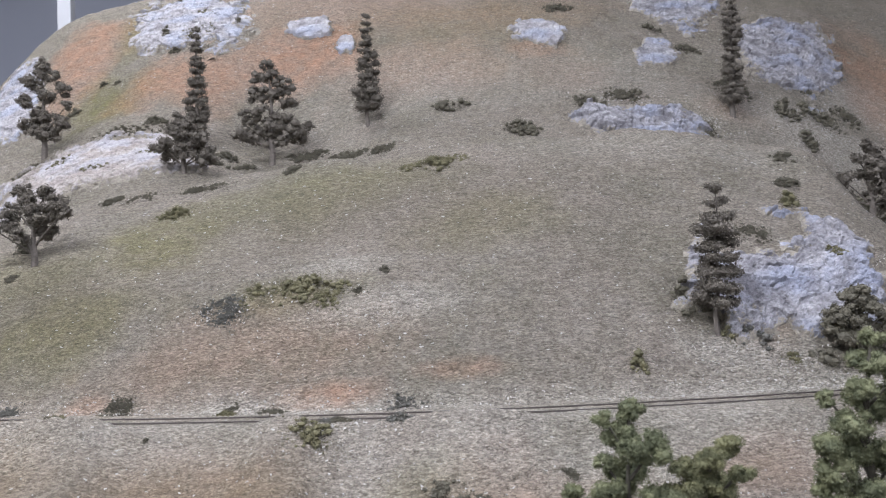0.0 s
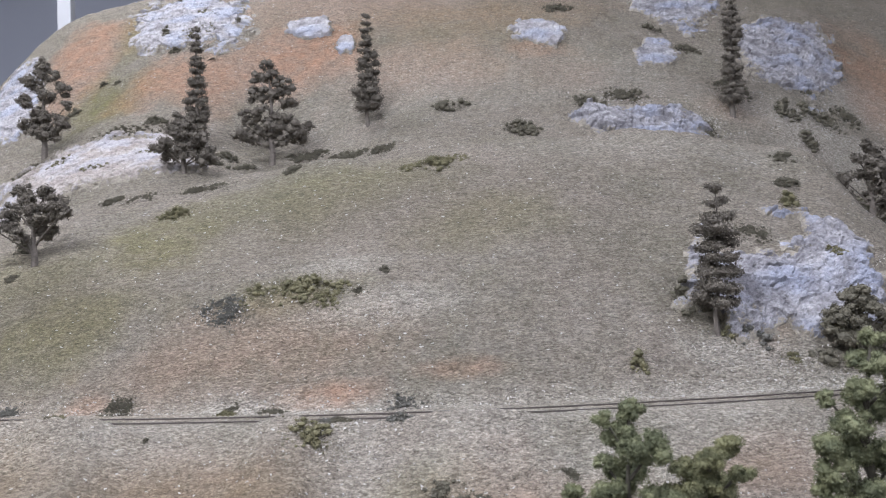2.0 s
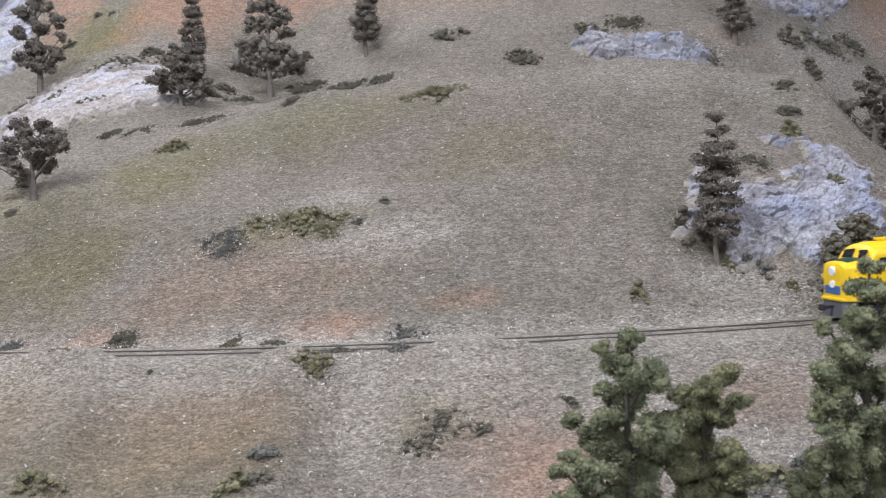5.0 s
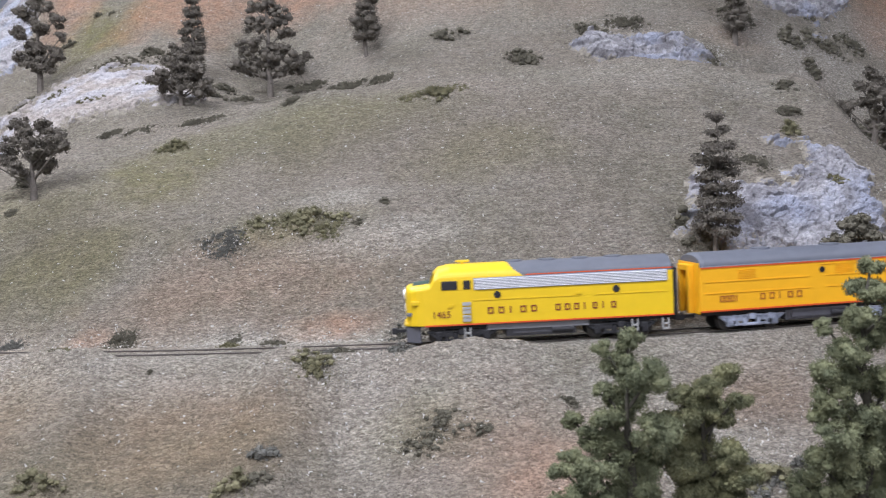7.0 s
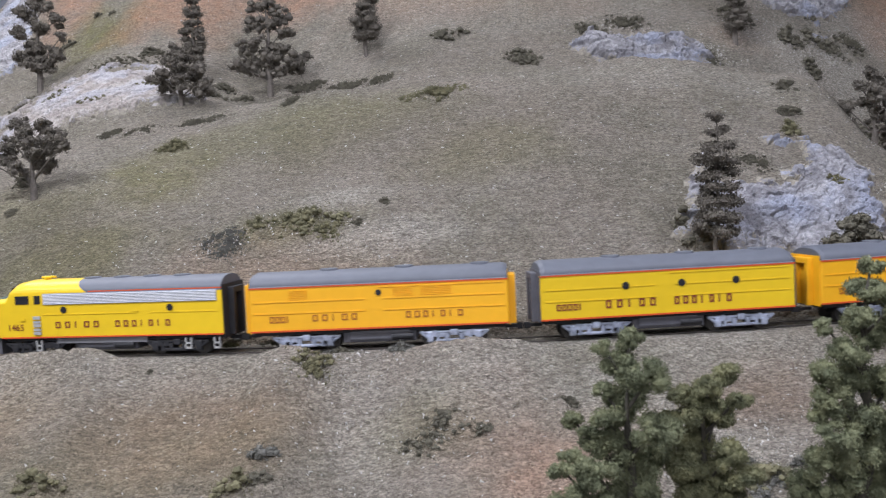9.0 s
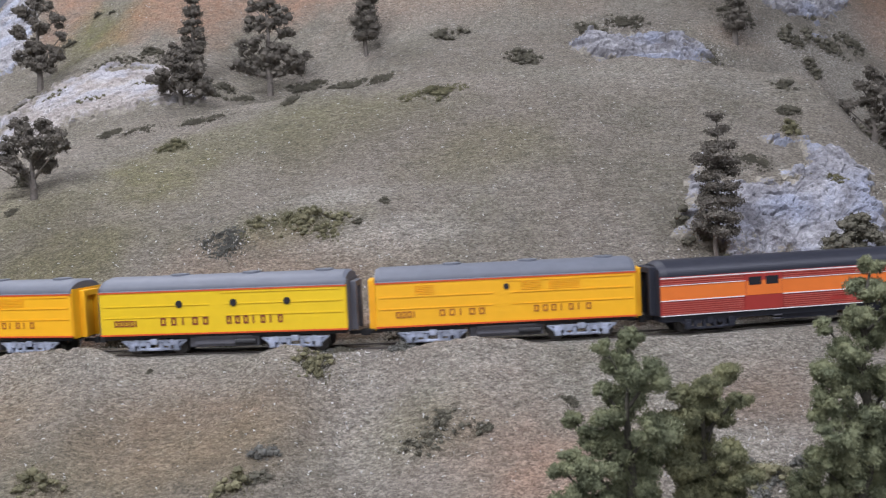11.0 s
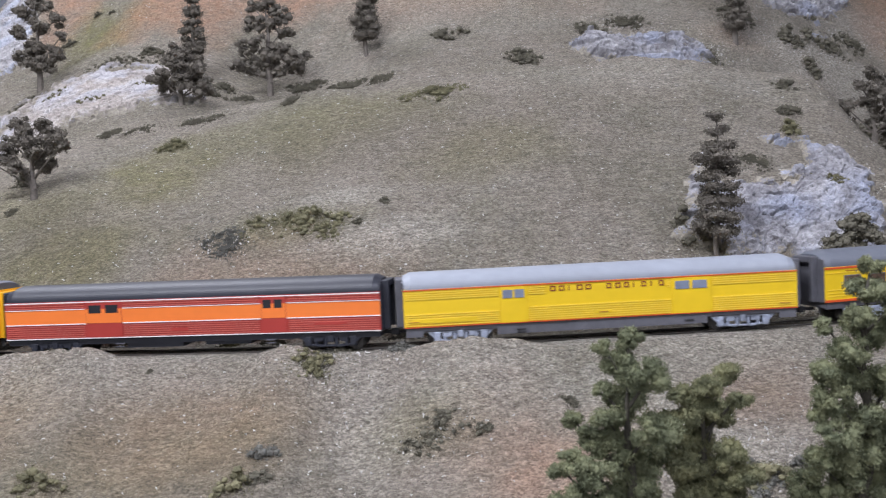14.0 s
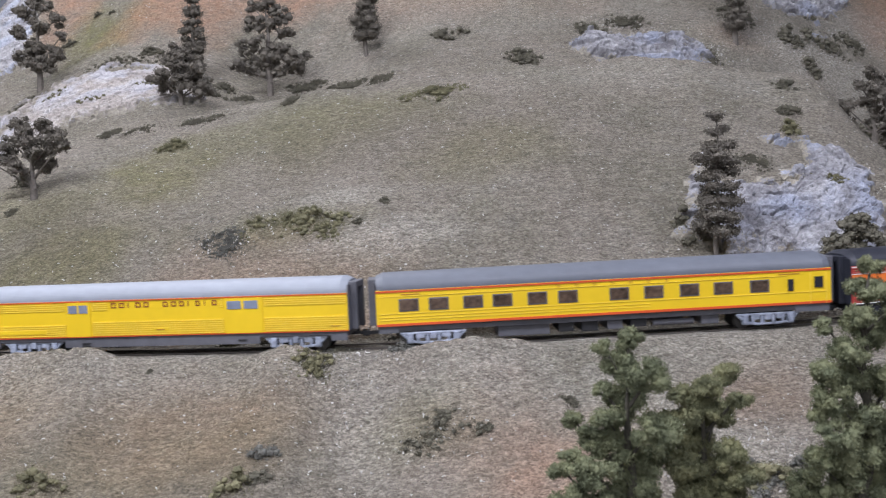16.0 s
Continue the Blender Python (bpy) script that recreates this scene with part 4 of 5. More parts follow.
def yellow_baggage():
    L = 0.2575
    unit = new("yellow_baggage_car")
    f, r = coach_shell(unit, L, M_YELLOW, M_SILVER_ROOF, M_UNDER, 0.0132)
    part("red_stripe", bars([(f, r, 0.0370, 0.0377)], WC, 0.0005), M_RED_LINE, unit)
    part("red_stripe", bars([(f, r, 0.0131, 0.0136)], WC, 0.0005), M_RED_LINE, unit)
    a, b, c, d = f + 0.0625, f + 0.0800, f + 0.1745, f + 0.2005
    flutes(unit, [(f + 0.001, a - 0.001, 0.0142, 0.0216), (b + 0.001, c - 0.001, 0.0142, 0.0226), (d + 0.001, r - 0.001, 0.0142, 0.0230),
                  (f + 0.001, a - 0.001, 0.0312, 0.0364), (d + 0.001, r - 0.001, 0.0312, 0.0364), (b + 0.001, b + 0.012, 0.0312, 0.0364), (c - 0.003, c - 0.001, 0.0312, 0.0364)], M_YELLOW_FLUTE)
    freight_door(unit, a, b, 0.0136, 0.0366, M_YELLOW, M_GLASS_BLUE, ((a + 0.0015, a + 0.0080), (a + 0.0092, a + 0.0155)))
    freight_door(unit, c, d, 0.0136, 0.0366, M_YELLOW, M_GLASS_BLUE, ((c + 0.0020, c + 0.0115), (c + 0.0135, c + 0.0230)))
    letters(unit, b + 0.0149, 0.0058, WORD_A, 0.0324, 0.0034, WC, M_LETTER)
    letters(unit, b + 0.0518, 0.0057, WORD_B, 0.0324, 0.0034, WC, M_LETTER)
    part("name_board", bars([(b + 0.044, b + 0.055, 0.0164, 0.0184), (f + 0.005, f + 0.047, 0.0160, 0.0186)], WC, 0.0006), M_YELLOW, unit)
    part("lettering_bar", bars([(b + 0.0465, b + 0.0525, 0.0169, 0.0178), (r - 0.012, r - 0.005, 0.0166, 0.0171), (f + 0.003, f + 0.010, 0.0166, 0.0171)], WC, 0.0008), M_LETTER_SOFT, unit)
    part("underframe", boxes((f + 0.001, r - 0.001, -0.0160, 0.0160, 0.0098, 0.0131)), M_UNDER, unit)
    part("skirt", bars([(f + 0.001, f + 0.012, 0.0070, 0.0130), (f + 0.060, r - 0.060, 0.0062, 0.0130), (r - 0.012, r - 0.001, 0.0070, 0.0130), (f + 0.012, f + 0.060, 0.0108, 0.0130), (r - 0.060, r - 0.012, 0.0108, 0.0130)],
                       0.0164, 0.0005), M_UNDER, unit, "deep grey skirt along the sill")
    part("door_step", bars([(a + 0.010, a + 0.016, 0.0085, 0.0092), (a + 0.010, a + 0.016, 0.0066, 0.0072), (c + 0.008, c + 0.014, 0.0085, 0.0092)], 0.0167, 0.0008), M_DARK, unit)
    truck(unit, f + 0.036, M_SILVER, base=0.0300, style="coach")
    truck(unit, r - 0.036, M_SILVER, base=0.0300, style="coach")
    return tagged(unit, "yellow fluted model baggage car with pale grey roof", "railway car", "model train")


def yellow_coach():
    L = 0.298
    unit = new("yellow_passenger_car")
    f, r = coach_shell(unit, L, M_YELLOW, M_GREY, M_UNDER, 0.0152, 0.0382, 0.0486)
    part("red_stripe", bars([(f, r, 0.0368, 0.0380)], WC, 0.0004), M_RED_LINE, unit)
    part("red_stripe", bars([(f, r, 0.0150, 0.0166)], WC, 0.0004), M_RED_LINE, unit)
    part("belt_rail", bars([(f + 0.002, r - 0.002, 0.0228, 0.0232), (f + 0.002, r - 0.030, 0.0340, 0.0343), (f + 0.002, r - 0.120, 0.0206, 0.0209), (f + 0.002, r - 0.120, 0.0188, 0.0191)], WC, 0.0003), M_YELLOW_FLUTE, unit)
    wins = [0.0152, 0.0345, 0.0567, 0.0757, 0.0984, 0.1183, 0.1519, 0.1746, 0.1981, 0.2205, 0.2446]
    for x in wins:
        for side in (-1, 1):
            y0, y1 = sorted((side * (WC - 0.0003), side * (WC + 0.00035)))
            w_ = part("window", boxes((f + x - 0.0007, f + x + 0.0122, y0, y1, 0.0242, 0.0324), bevel=0.0003), M_UNDER, unit)
            y0, y1 = sorted((side * WC, side * (WC + 0.0005)))
            part("pane", boxes((f + x, f + x + 0.0115, y0, y1, 0.0248, 0.0318), bevel=0.0003), M_GLASS_WARM, w_)
    for x, w_, z0, z1 in ((0.2691, 0.0038, 0.0240, 0.0318), (0.2869, 0.0057, 0.0256, 0.0328)):
        part("vestibule_window", bars([(f + x, f + x + w_, z0, z1)], WC, 0.0005), M_GLASS, unit)
    part("vestibule_door", bars([(r - 0.0140, r - 0.0135, 0.0150, 0.0360), (r - 0.0035, r - 0.0030, 0.0150, 0.0360)], WC, 0.0004), M_YELLOW_FLUTE, unit)
    letters(unit, f + 0.117, 0.0118, (0.0022, 0.0022, 0.0022, 0.0022, 0.0022, 0.0022, 0.0022), 0.0348, 0.0014, WC, M_LETTER_SOFT)
    part("lettering_bar", bars([(f + 0.016, f + 0.028, 0.0350, 0.0356), (r - 0.035, r - 0.021, 0.0350, 0.0356)], WC, 0.0003), M_LETTER_SOFT, unit)
    part("underframe", boxes((f + 0.001, r - 0.001, -0.0158, 0.0158, 0.0112, 0.0151)), M_UNDER, unit)
    part("skirt", bars([(f + 0.001, f + 0.014, 0.0105, 0.0150), (r - 0.024, r - 0.001, 0.0100, 0.0150)], 0.0162, 0.0005), M_UNDER, unit)
    for x0, x1, z0, m in ((0.078, 0.112, 0.0040, M_UNDER), (0.118, 0.128, 0.0050, M_DARK), (0.133, 0.144, 0.0044, M_DARK), (0.150, 0.160, 0.0048, M_UNDER), (0.165, 0.176, 0.0056, M_DARK), (0.212, 0.224, 0.0050, M_UNDER)):
        part("equipment_box", boxes((f + x0, f + x1, -0.0140, 0.0140, z0, 0.0113), bevel=0.0006), m, unit)
    for side in (-1, 1):
        bm = bmesh.new()
        tube(bm, (f + 0.180, side * 0.0120, 0.0074), (f + 0.207, side * 0.0120, 0.0074), 0.0020, 0.0020, 12)
        part("air_reservoir", bm, M_UNDER, unit)
    truck(unit, f + 0.036, M_SILVER, base=0.0300, style="coach")
    truck(unit, r - 0.042, M_SILVER, base=0.0300, style="coach")
    return tagged(unit, "yellow model passenger coach with brown windows and grey roof", "railway car", "model train")


# darker grey paints in the shade between the grille's louvres
M_GRILLE_SHADE = mat("shaded_grille_backing", (0.30, 0.32, 0.37), 0.5, 0, 0.1, 200)
# lighter copies of the body paints: highlights on raised ribs, put into the colour
M_RED_FLUTE = mat("highlit_red_fluting", (0.50, 0.11, 0.085), 0.40, 0, 0.10, 120)
M_YELLOW_FLUTE = mat("highlit_yellow_fluting", (0.84, 0.62, 0.06), 0.38, 0, 0.06, 120)
M_LETTER_FADED = mat("faded_red_brown_lettering", (0.36, 0.12, 0.012), 0.55, 0, 0.08)
M_STEP = mat("pale_grey_step_paint", (0.38, 0.38, 0.37), 0.5, 0, 0.12, 200)
M_SKIRT = mat("mid_grey_skirt_paint", (0.20, 0.20, 0.215), 0.5, 0, 0.12, 200)
M_LETTER_SOFT = mat("faded_brown_lettering", (0.42, 0.20, 0.02), 0.55, 0, 0.08)

SPEED = 0.1448                # metres a second, towards -x
REAR = -0.0280                # the cab unit's rear end at 8 s, along the track


def build_train():
    cars = [(cab_unit(), 0.171, 0.0),
            (booster(M_AMBER, (0.503,), 4, (M_AMBER, M_AMBER), M_SILVER), 0.1685, 0.0157),
            (booster(M_YELLOW, (0.33, 0.55, 0.765), 5, (M_UNDER, M_UNDER), M_SILVER), 0.1690, 0.0180),
            (booster(M_AMBER, (0.503,), 4, (M_AMBER, M_AMBER), M_SILVER), 0.1685, 0.0158),
            (red_baggage(), 0.2600, 0.0120), (yellow_baggage(), 0.2575, 0.0112), (yellow_coach(), 0.298, 0.0146)]
    cars.append((copy_thing(cars[4][0], Matrix()), 0.2600, 0.0115))
    out, end = [], REAR
    for k, (ob, length, gap) in enumerate(cars):
        mid = REAR - 0.0855 if k == 0 else end + gap + length / 2
        end = mid + length / 2
        out.append((ob, mid, length))
    return out


TRAIN = build_train()


def ride(mid, length, t):
    """Pose of a car whose middle stands at mid at 8 s; both trucks stay on the rails."""
    a = mid - SPEED * (t - 8.0)
    p, _ = arc_point(a - 0.3 * length)
    q, _ = arc_point(a + 0.3 * length)
    d = q - p
    c = (p + q) / 2
    return pose(c.x, c.y, c.z, 0, -math.degrees(math.atan2(d.z, math.hypot(d.x, d.y))), math.degrees(math.atan2(d.y, d.x)))


def motions():
    for ob, mid, length in TRAIN:
        walk(ob, [(0.25 * k, ride(mid, length, 0.25 * k)) for k in range(65)])


# ---- foam foliage ----
def flakes(centres, radii, count, size, rng, squash=1.0, span=(0.58, 1.24)):
    """Small faceted foam crumbs over the given lumps; returns points and faces."""
    centres, radii = np.array(centres), np.array(radii)
    area = radii ** 2
    pick = rng.choice(len(centres), count, p=area / area.sum())
    d = rng.normal(size=(count, 3))
    d /= np.linalg.norm(d, axis=1)[:, None]
    d[:, 2] *= squash
    c = centres[pick] + d * (radii[pick] * rng.uniform(*span, count))[:, None]
    t = rng.normal(size=(count, 4, 3))
    t /= np.linalg.norm(t, axis=2)[:, :, None]
    p = (c[:, None, :] + t * (size * rng.uniform(0.55, 1.25, count))[:, None, None]).reshape(-1, 3)
    b = np.arange(count)[:, None] * 4
    f = np.concatenate([b + np.array([0, 1, 2]), b + np.array([0, 3, 1]), b + np.array([0, 2, 3]), b + np.array([1, 3, 2])])
    return p, f


ICO = None


def lumps(centres, radii, rng, squash=1.0, shrink=0.72):
    """Uneven cores under the crumbs."""
    global ICO
    if ICO is None:
        bm = bmesh.new()
        bmesh.ops.create_icosphere(bm, subdivisions=2, radius=1.0)
        ICO = (np.array([v.co[:] for v in bm.verts]), np.array([[v.index for v in f.verts] for f in bm.faces]))
        bm.free()
    ps, fs, o = [], [], 0
    for c, r in zip(centres, radii):
        k = ICO[0] * (shrink * r * (1 + rng.uniform(-0.22, 0.22, (len(ICO[0]), 1))))
        k[:, 2] *= squash
        ps.append(k + np.array(c))
        fs.append(ICO[1] + o)
        o += len(ICO[0])
    return np.concatenate(ps), np.concatenate(fs)


def crown(parent, name, centres, radii, count, size, material, rng, squash=1.0):
    p1, f1 = lumps(centres, radii, rng, squash)
    p2, f2 = flakes(centres, radii, count, size, rng, squash)
    me = bpy.data.meshes.new(name)
    me.from_pydata(np.concatenate([p1, p2]).tolist(), [], np.concatenate([f1, f2 + len(p1)]).tolist())
    me.materials.append(material)
    ob = new(name, me)
    ob.parent = parent
    return ob


# ---- rocks ----
def facets(a, b, size, seed):
    """Broken blocks over a sheet: each cell is a tilted plane at a height of its own; returns height and nearness to a crack."""
    a, b = np.asarray(a) / size, np.asarray(b) / size
    i0, j0 = np.floor(a).astype(np.int64), np.floor(b).astype(np.int64)
    near, second = np.full(a.shape, 9.0), np.full(a.shape, 9.0)
    height = np.zeros(a.shape)
    for di in (-1, 0, 1):
        for dj in (-1, 0, 1):
            i, j = i0 + di, j0 + dj
            u, v = a - i - hash3(i, j, seed), b - j - hash3(i, j, seed + 51)
            d = np.sqrt(u * u + v * v)
            h = 2 * hash3(i, j, seed + 17) - 1 + 1.5 * (hash3(i, j, seed + 29) - 0.5) * u + 1.5 * (hash3(i, j, seed + 37) - 0.3) * v
            closer = d < near
            second = np.where(closer, near, np.minimum(second, d))
            height = np.where(closer, h, height)
            near = np.where(closer, d, near)
    return height, np.clip(1 - (second - near) / 0.16, 0, 1)


def outcrop(cx, cy, rx, ry, lift, material, label, seed, block=0.013, cover=(), turn=0.0, square=2.0):
    """A plaster rock face that stands proud of the slope; its ragged rim runs into the ground. cover: u, v, radius of turf on it."""
    n, m = min(170, max(30, int(2.4 * rx / 0.0011))), min(170, max(30, int(2.4 * ry / 0.0011)))
    u, v = np.meshgrid(np.linspace(-1.2, 1.2, n), np.linspace(-1.2, 1.2, m))
    u, v = u.ravel(), v.ravel()
    ca, sa = math.cos(turn), math.sin(turn)
    y = cy + rx * u * sa + ry * v * ca
    x = (cx + rx * u * ca - ry * v * sa) * y / cy
    h = lambda a, b: land(a, b - track_y(a))
    z = h(x, y)
    e = 0.004
    nx, ny = -(h(x + e, y) - h(x - e, y)) / (2 * e), -(h(x, y + e) - h(x, y - e)) / (2 * e)
    ln = np.sqrt(nx * nx + ny * ny + 1)
    nx, ny, nz = nx / ln, ny / ln, 1 / ln
    up = (y - cy) + z
    wx, wy = x + 0.005 * vnoise(x * 60, up * 60, seed + 2), up + 0.005 * vnoise(x * 60 + 7, up * 60, seed + 3)
    big, crack1 = facets(wx + 0.35 * wy, wy * 0.8, block * 1.7, seed)
    mid, crack2 = facets(wx - 0.25 * wy, wy * 1.15, block * 0.75, seed + 5)
    small, crack3 = facets(wx, wy * 1.3, block * 0.32, seed + 7)
    rim = 1.0 + 0.22 * vnoise(u * 1.7 + 9, v * 1.7 + seed, seed) + 0.14 * vnoise(u * 4.5, v * 4.5 + seed, seed + 1) + 0.10 * big + 0.08 * mid
    q = (np.abs(u) ** square + np.abs(v) ** square) ** (1 / square) / rim
    for cu, cv, cr in cover:
        if cr <= 0.12:
            continue
        d = np.sqrt((u - cu) ** 2 + (v - cv) ** 2) / cr + 0.35 * vnoise(u * 5, v * 5, seed + 31) + 0.15 * mid
        q = np.maximum(q, 1.6 - 0.6 * d)
    inside = np.clip((1 - q) / 0.16, -1.0, 1)
    body = np.clip(inside, 0, 1)
    push = 0.0032 * inside + lift * body * (0.16 + 0.22 * np.clip(1 - q * q, 0, 1) + 0.17 * big + 0.12 * mid + 0.05 * small - 0.09 * crack1 - 0.10 * crack2 - 0.04 * crack3)
    push = push + body * 0.0005 * vnoise(x * 420, up * 420, seed + 8)
    base = np.array([cx, cy, ground_z(cx, cy)])
    pts = np.stack([x + nx * push, y + ny * push, z + nz * push], 1) - base
    idx = np.arange(n * m).reshape(m, n)
    quads = np.stack([idx[:-1, :-1], idx[:-1, 1:], idx[1:, 1:], idx[1:, :-1]], -1).reshape(-1, 4)
    keep = (inside[quads] > -0.9).any(1)
    me = bpy.data.meshes.new("rock_face")
    me.from_pydata(pts.tolist(), [], quads[keep].tolist())
    me.materials.append(material)
    turf = np.clip((q - 0.66) / 0.36, 0, 1) * 0.72 + 0.26 * vnoise(x * 70, up * 70, seed + 12) + 0.14 * vnoise(x * 170, up * 170, seed + 13)
    me.attributes.new("turf", "FLOAT", "POINT").data.foreach_set("value", turf.astype(np.float32))
    me.attributes.new("crack", "FLOAT", "POINT").data.foreach_set("value", np.clip(0.5 * crack1 + 0.55 * crack2 + 0.25 * crack3, 0, 1).astype(np.float32))
    ob = new("rock_outcrop")
    ob.location = base
    new("rock_face", me).parent = ob
    rng = np.random.default_rng(seed)
    for cu, cv, cr in cover:
        if cr > 0.12:
            continue
        spot = np.where(((u - cu) / 1.5) ** 2 + (v - cv) ** 2 < cr * cr)[0]
        c = pts[rng.choice(spot, 26)]
        crown(ob, "moss_patch", c, rng.uniform(0.0008, 0.0022, 26), 900, 0.0006, M_SHRUB, rng, 0.7)
    return tagged(ob, label, "rock", "rock faces on the mountain")


BLUE = "blue-grey craggy plaster rock face in the slope"
PALE_ROCK = "pale cream plaster rock bank below the trees"
for row in ((-0.384, 1.515, 0.100, 0.105, 0.007, M_ROCK_WHITE, "blue-white pitted plaster rock high on the slope", 3, 0.013, ((0.25, -0.55, 0.12), (0.05, -0.62, 0.10), (0.30, 0.05, 0.09))),
            (-0.187, 1.436, 0.036, 0.026, 0.004, M_ROCK_WHITE, "small blue-white rock patch above rusty soil", 5),
            (-0.132, 1.395, 0.015, 0.016, 0.003, M_ROCK_WHITE, "small blue-white rock patch above rusty soil", 6),
            (0.142, 1.408, 0.040, 0.036, 0.005, M_ROCK_WHITE, "small oval blue-white rock in the brown slope", 7),
            (0.365, 1.540, 0.064, 0.095, 0.009, M_ROCK, BLUE, 8),
            (0.300, 1.373, 0.032, 0.038, 0.004, M_ROCK, "low weathered grey rock in the slope", 9),
            (0.505, 1.425, 0.076, 0.100, 0.014, M_ROCK, "large blue-grey layered rock face on the slope", 10),
            (0.246, 1.195, 0.076, 0.055, 0.018, M_ROCK, "pale grey rock bank behind the knoll's brow", 11, 0.016),
            (-0.388, 1.120, 0.120, 0.078, 0.0065, M_ROCK_PALE, PALE_ROCK, 12, 0.010, ((0.30, 0.85, 0.16), (-0.35, 0.35, 0.09), (-0.02, -0.35, 0.09), (0.50, 0.0, 0.08)), 0.0, 3.4),
            (-0.622, 1.430, 0.050, 0.110, 0.008, M_ROCK_WHITE, "blue-white rock on the mountain's edge", 13, 0.016, (), -0.22, 2.4),
            (0.271, 0.784, 0.078, 0.056, 0.010, M_ROCK, "blue-grey rock cutting above the track", 14, 0.014, ((-0.45, 0.62, 0.45), (0.0, 0.75, 0.22), (0.50, 0.32, 0.07)), 0.0, 2.5)):
    outcrop(*row)


# ---- trees and shrubs ----
def stem(parent, h, r, limbs, bark=None):
    bm = bmesh.new()
    k = 7
    last = (0, 0, -0.006)
    for i in range(1, k + 1):
        z = h * i / k
        p = (0.012 * h * math.sin(i * 1.7), 0.012 * h * math.cos(i * 2.3), z)
        tube(bm, last, p, r * (1 - (i - 1) / k * 0.85), r * (1 - i / k * 0.85), 7)
        last = p
    part("trunk", bm, bark or M_BARK, parent)
    for a, b, t in limbs:
        bm = bmesh.new()
        tube(bm, a, b, t, t * 0.45, 5)
        part("limb", bm, bark or M_BARK, parent)


def conifer(x, y, h, r, seed, label, tiers=9, bare=0.16, lean=0.0, material=None, dense=1.0, flat=0.72):
    rng = np.random.default_rng(seed)
    tree = new("conifer_tree")
    cs, rs, limbs = [], [], []
    for i in range(tiers):
        f = bare + (1 - bare) * (i + 0.5) / tiers
        reach = r * (1 - ((f - bare) / (1 - bare)) ** 1.5 * 0.62) * rng.uniform(0.75, 1.15)
        n = 4 if i < tiers * 0.6 else 3
        a0 = rng.uniform(0, 6.28)
        for j in range(n):
            a = a0 + j * 6.28 / n + rng.uniform(-0.5, 0.5)
            q = reach * rng.uniform(0.55, 1.0)
            z = h * f + rng.uniform(-0.25, 0.25) * h / tiers
            rad = max(0.0032, reach * rng.uniform(0.28, 0.44))
            cs.append((q * 0.62 * math.cos(a), q * 0.62 * math.sin(a), z))
            rs.append(rad)
            if i < tiers * 0.55:
                limbs.append(((0, 0, z - 0.002), (q * math.cos(a), q * math.sin(a), z), 0.0008))
        if i > tiers * 0.5:
            cs.append((0, 0, h * f))
            rs.append(reach * 0.42)
    cs.append((0, 0, h * 0.985))
    rs.append(max(0.003, r * 0.14))
    stem(tree, h * 0.97, max(0.0018, h * 0.02), limbs)
    crown(tree, "crown", cs, rs, int(9000 * dense), 0.0011, material or M_FIR, rng, flat)
    tree.location = (x, y, ground_z(x, y) - 0.001)
    tree.rotation_euler = (0, lean, rng.uniform(0, 6.28) if not lean else 0)
    return tagged(tree, label, "tree", "model trees on the mountain")


def broad(x, y, h, lobes, seed, label, material=None, size=0.0011, count=11000, name="round_tree", z=None, puffs=11):
    """A loose tree; lobes are (dx, dy, z, radius) of its foliage, in metres."""
    rng = np.random.default_rng(seed)
    tree = new(name)
    cs, rs, limbs = [], [], []
    for dx, dy, zz, r in lobes:
        limbs.append(((0, 0, max(0.15 * h, zz - 0.6 * abs(dx) - 0.01)), (dx, dy, zz), 0.0010))
        for _ in range(puffs):
            d = rng.normal(size=3)
            d /= np.linalg.norm(d)
            k = rng.uniform(0.45, 0.84)
            cs.append((dx + d[0] * r * k, dy + d[1] * r * k, zz + d[2] * r * k * 0.8))
            rs.append(r * rng.uniform(0.26, 0.50))
    stem(tree, h * 0.85, max(0.0034, h * 0.033), limbs, M_BARK_DARK if name == "front_tree" else None)
    crown(tree, "crown", cs, rs, count, size, material or M_FIR, rng, 0.85)
    tree.location = (x, y, ground_z(x, y) - 0.001 if z is None else z)
    return tagged(tree, label, "tree", "model trees on the mountain")


def ring_lobes(h, r, n, seed, low=0.35):
    rng = np.random.default_rng(seed)
    out = [(0.0, 0.0, h * (low + 0.10 + (0.80 - low) * i / 4), r * 0.26) for i in range(5)]
    for i in range(n):
        f = low + (0.93 - low) * i / (n - 1)
        a = i * 2.4 + rng.uniform(-0.4, 0.4)
        taper = 1.0 - 0.85 * max(0, (f - low) / (1 - low)) ** 1.2
        q = r * taper * rng.uniform(0.6, 1.0)
        out.append((q * math.cos(a), q * math.sin(a) * 0.8, h * f, r * (0.16 + 0.22 * taper) * rng.uniform(0.85, 1.25)))
    return out


def spread(rows, seed):
    """Foliage masses given in millimetres across, up and radius."""
    rng = np.random.default_rng(seed)
    return [(a / 1000, rng.uniform(-0.7, 0.7) * abs(a) / 1000 + rng.uniform(-0.006, 0.006), b / 1000, r / 1000 * 1.16) for a, b, r in rows]


WIND_TREE = [(-2, 117, 10), (-16, 93, 12), (5, 79, 13), (22, 89, 12), (-20, 71, 12), (-23, 44, 12), (-2, 54, 13), (19, 43, 13), (6, 34, 12), (36, 63, 7), (-4, 100, 12), (10, 104, 9), (-10, 58, 10), (0, 30, 9), (12, 28, 8), (-12, 34, 9)]
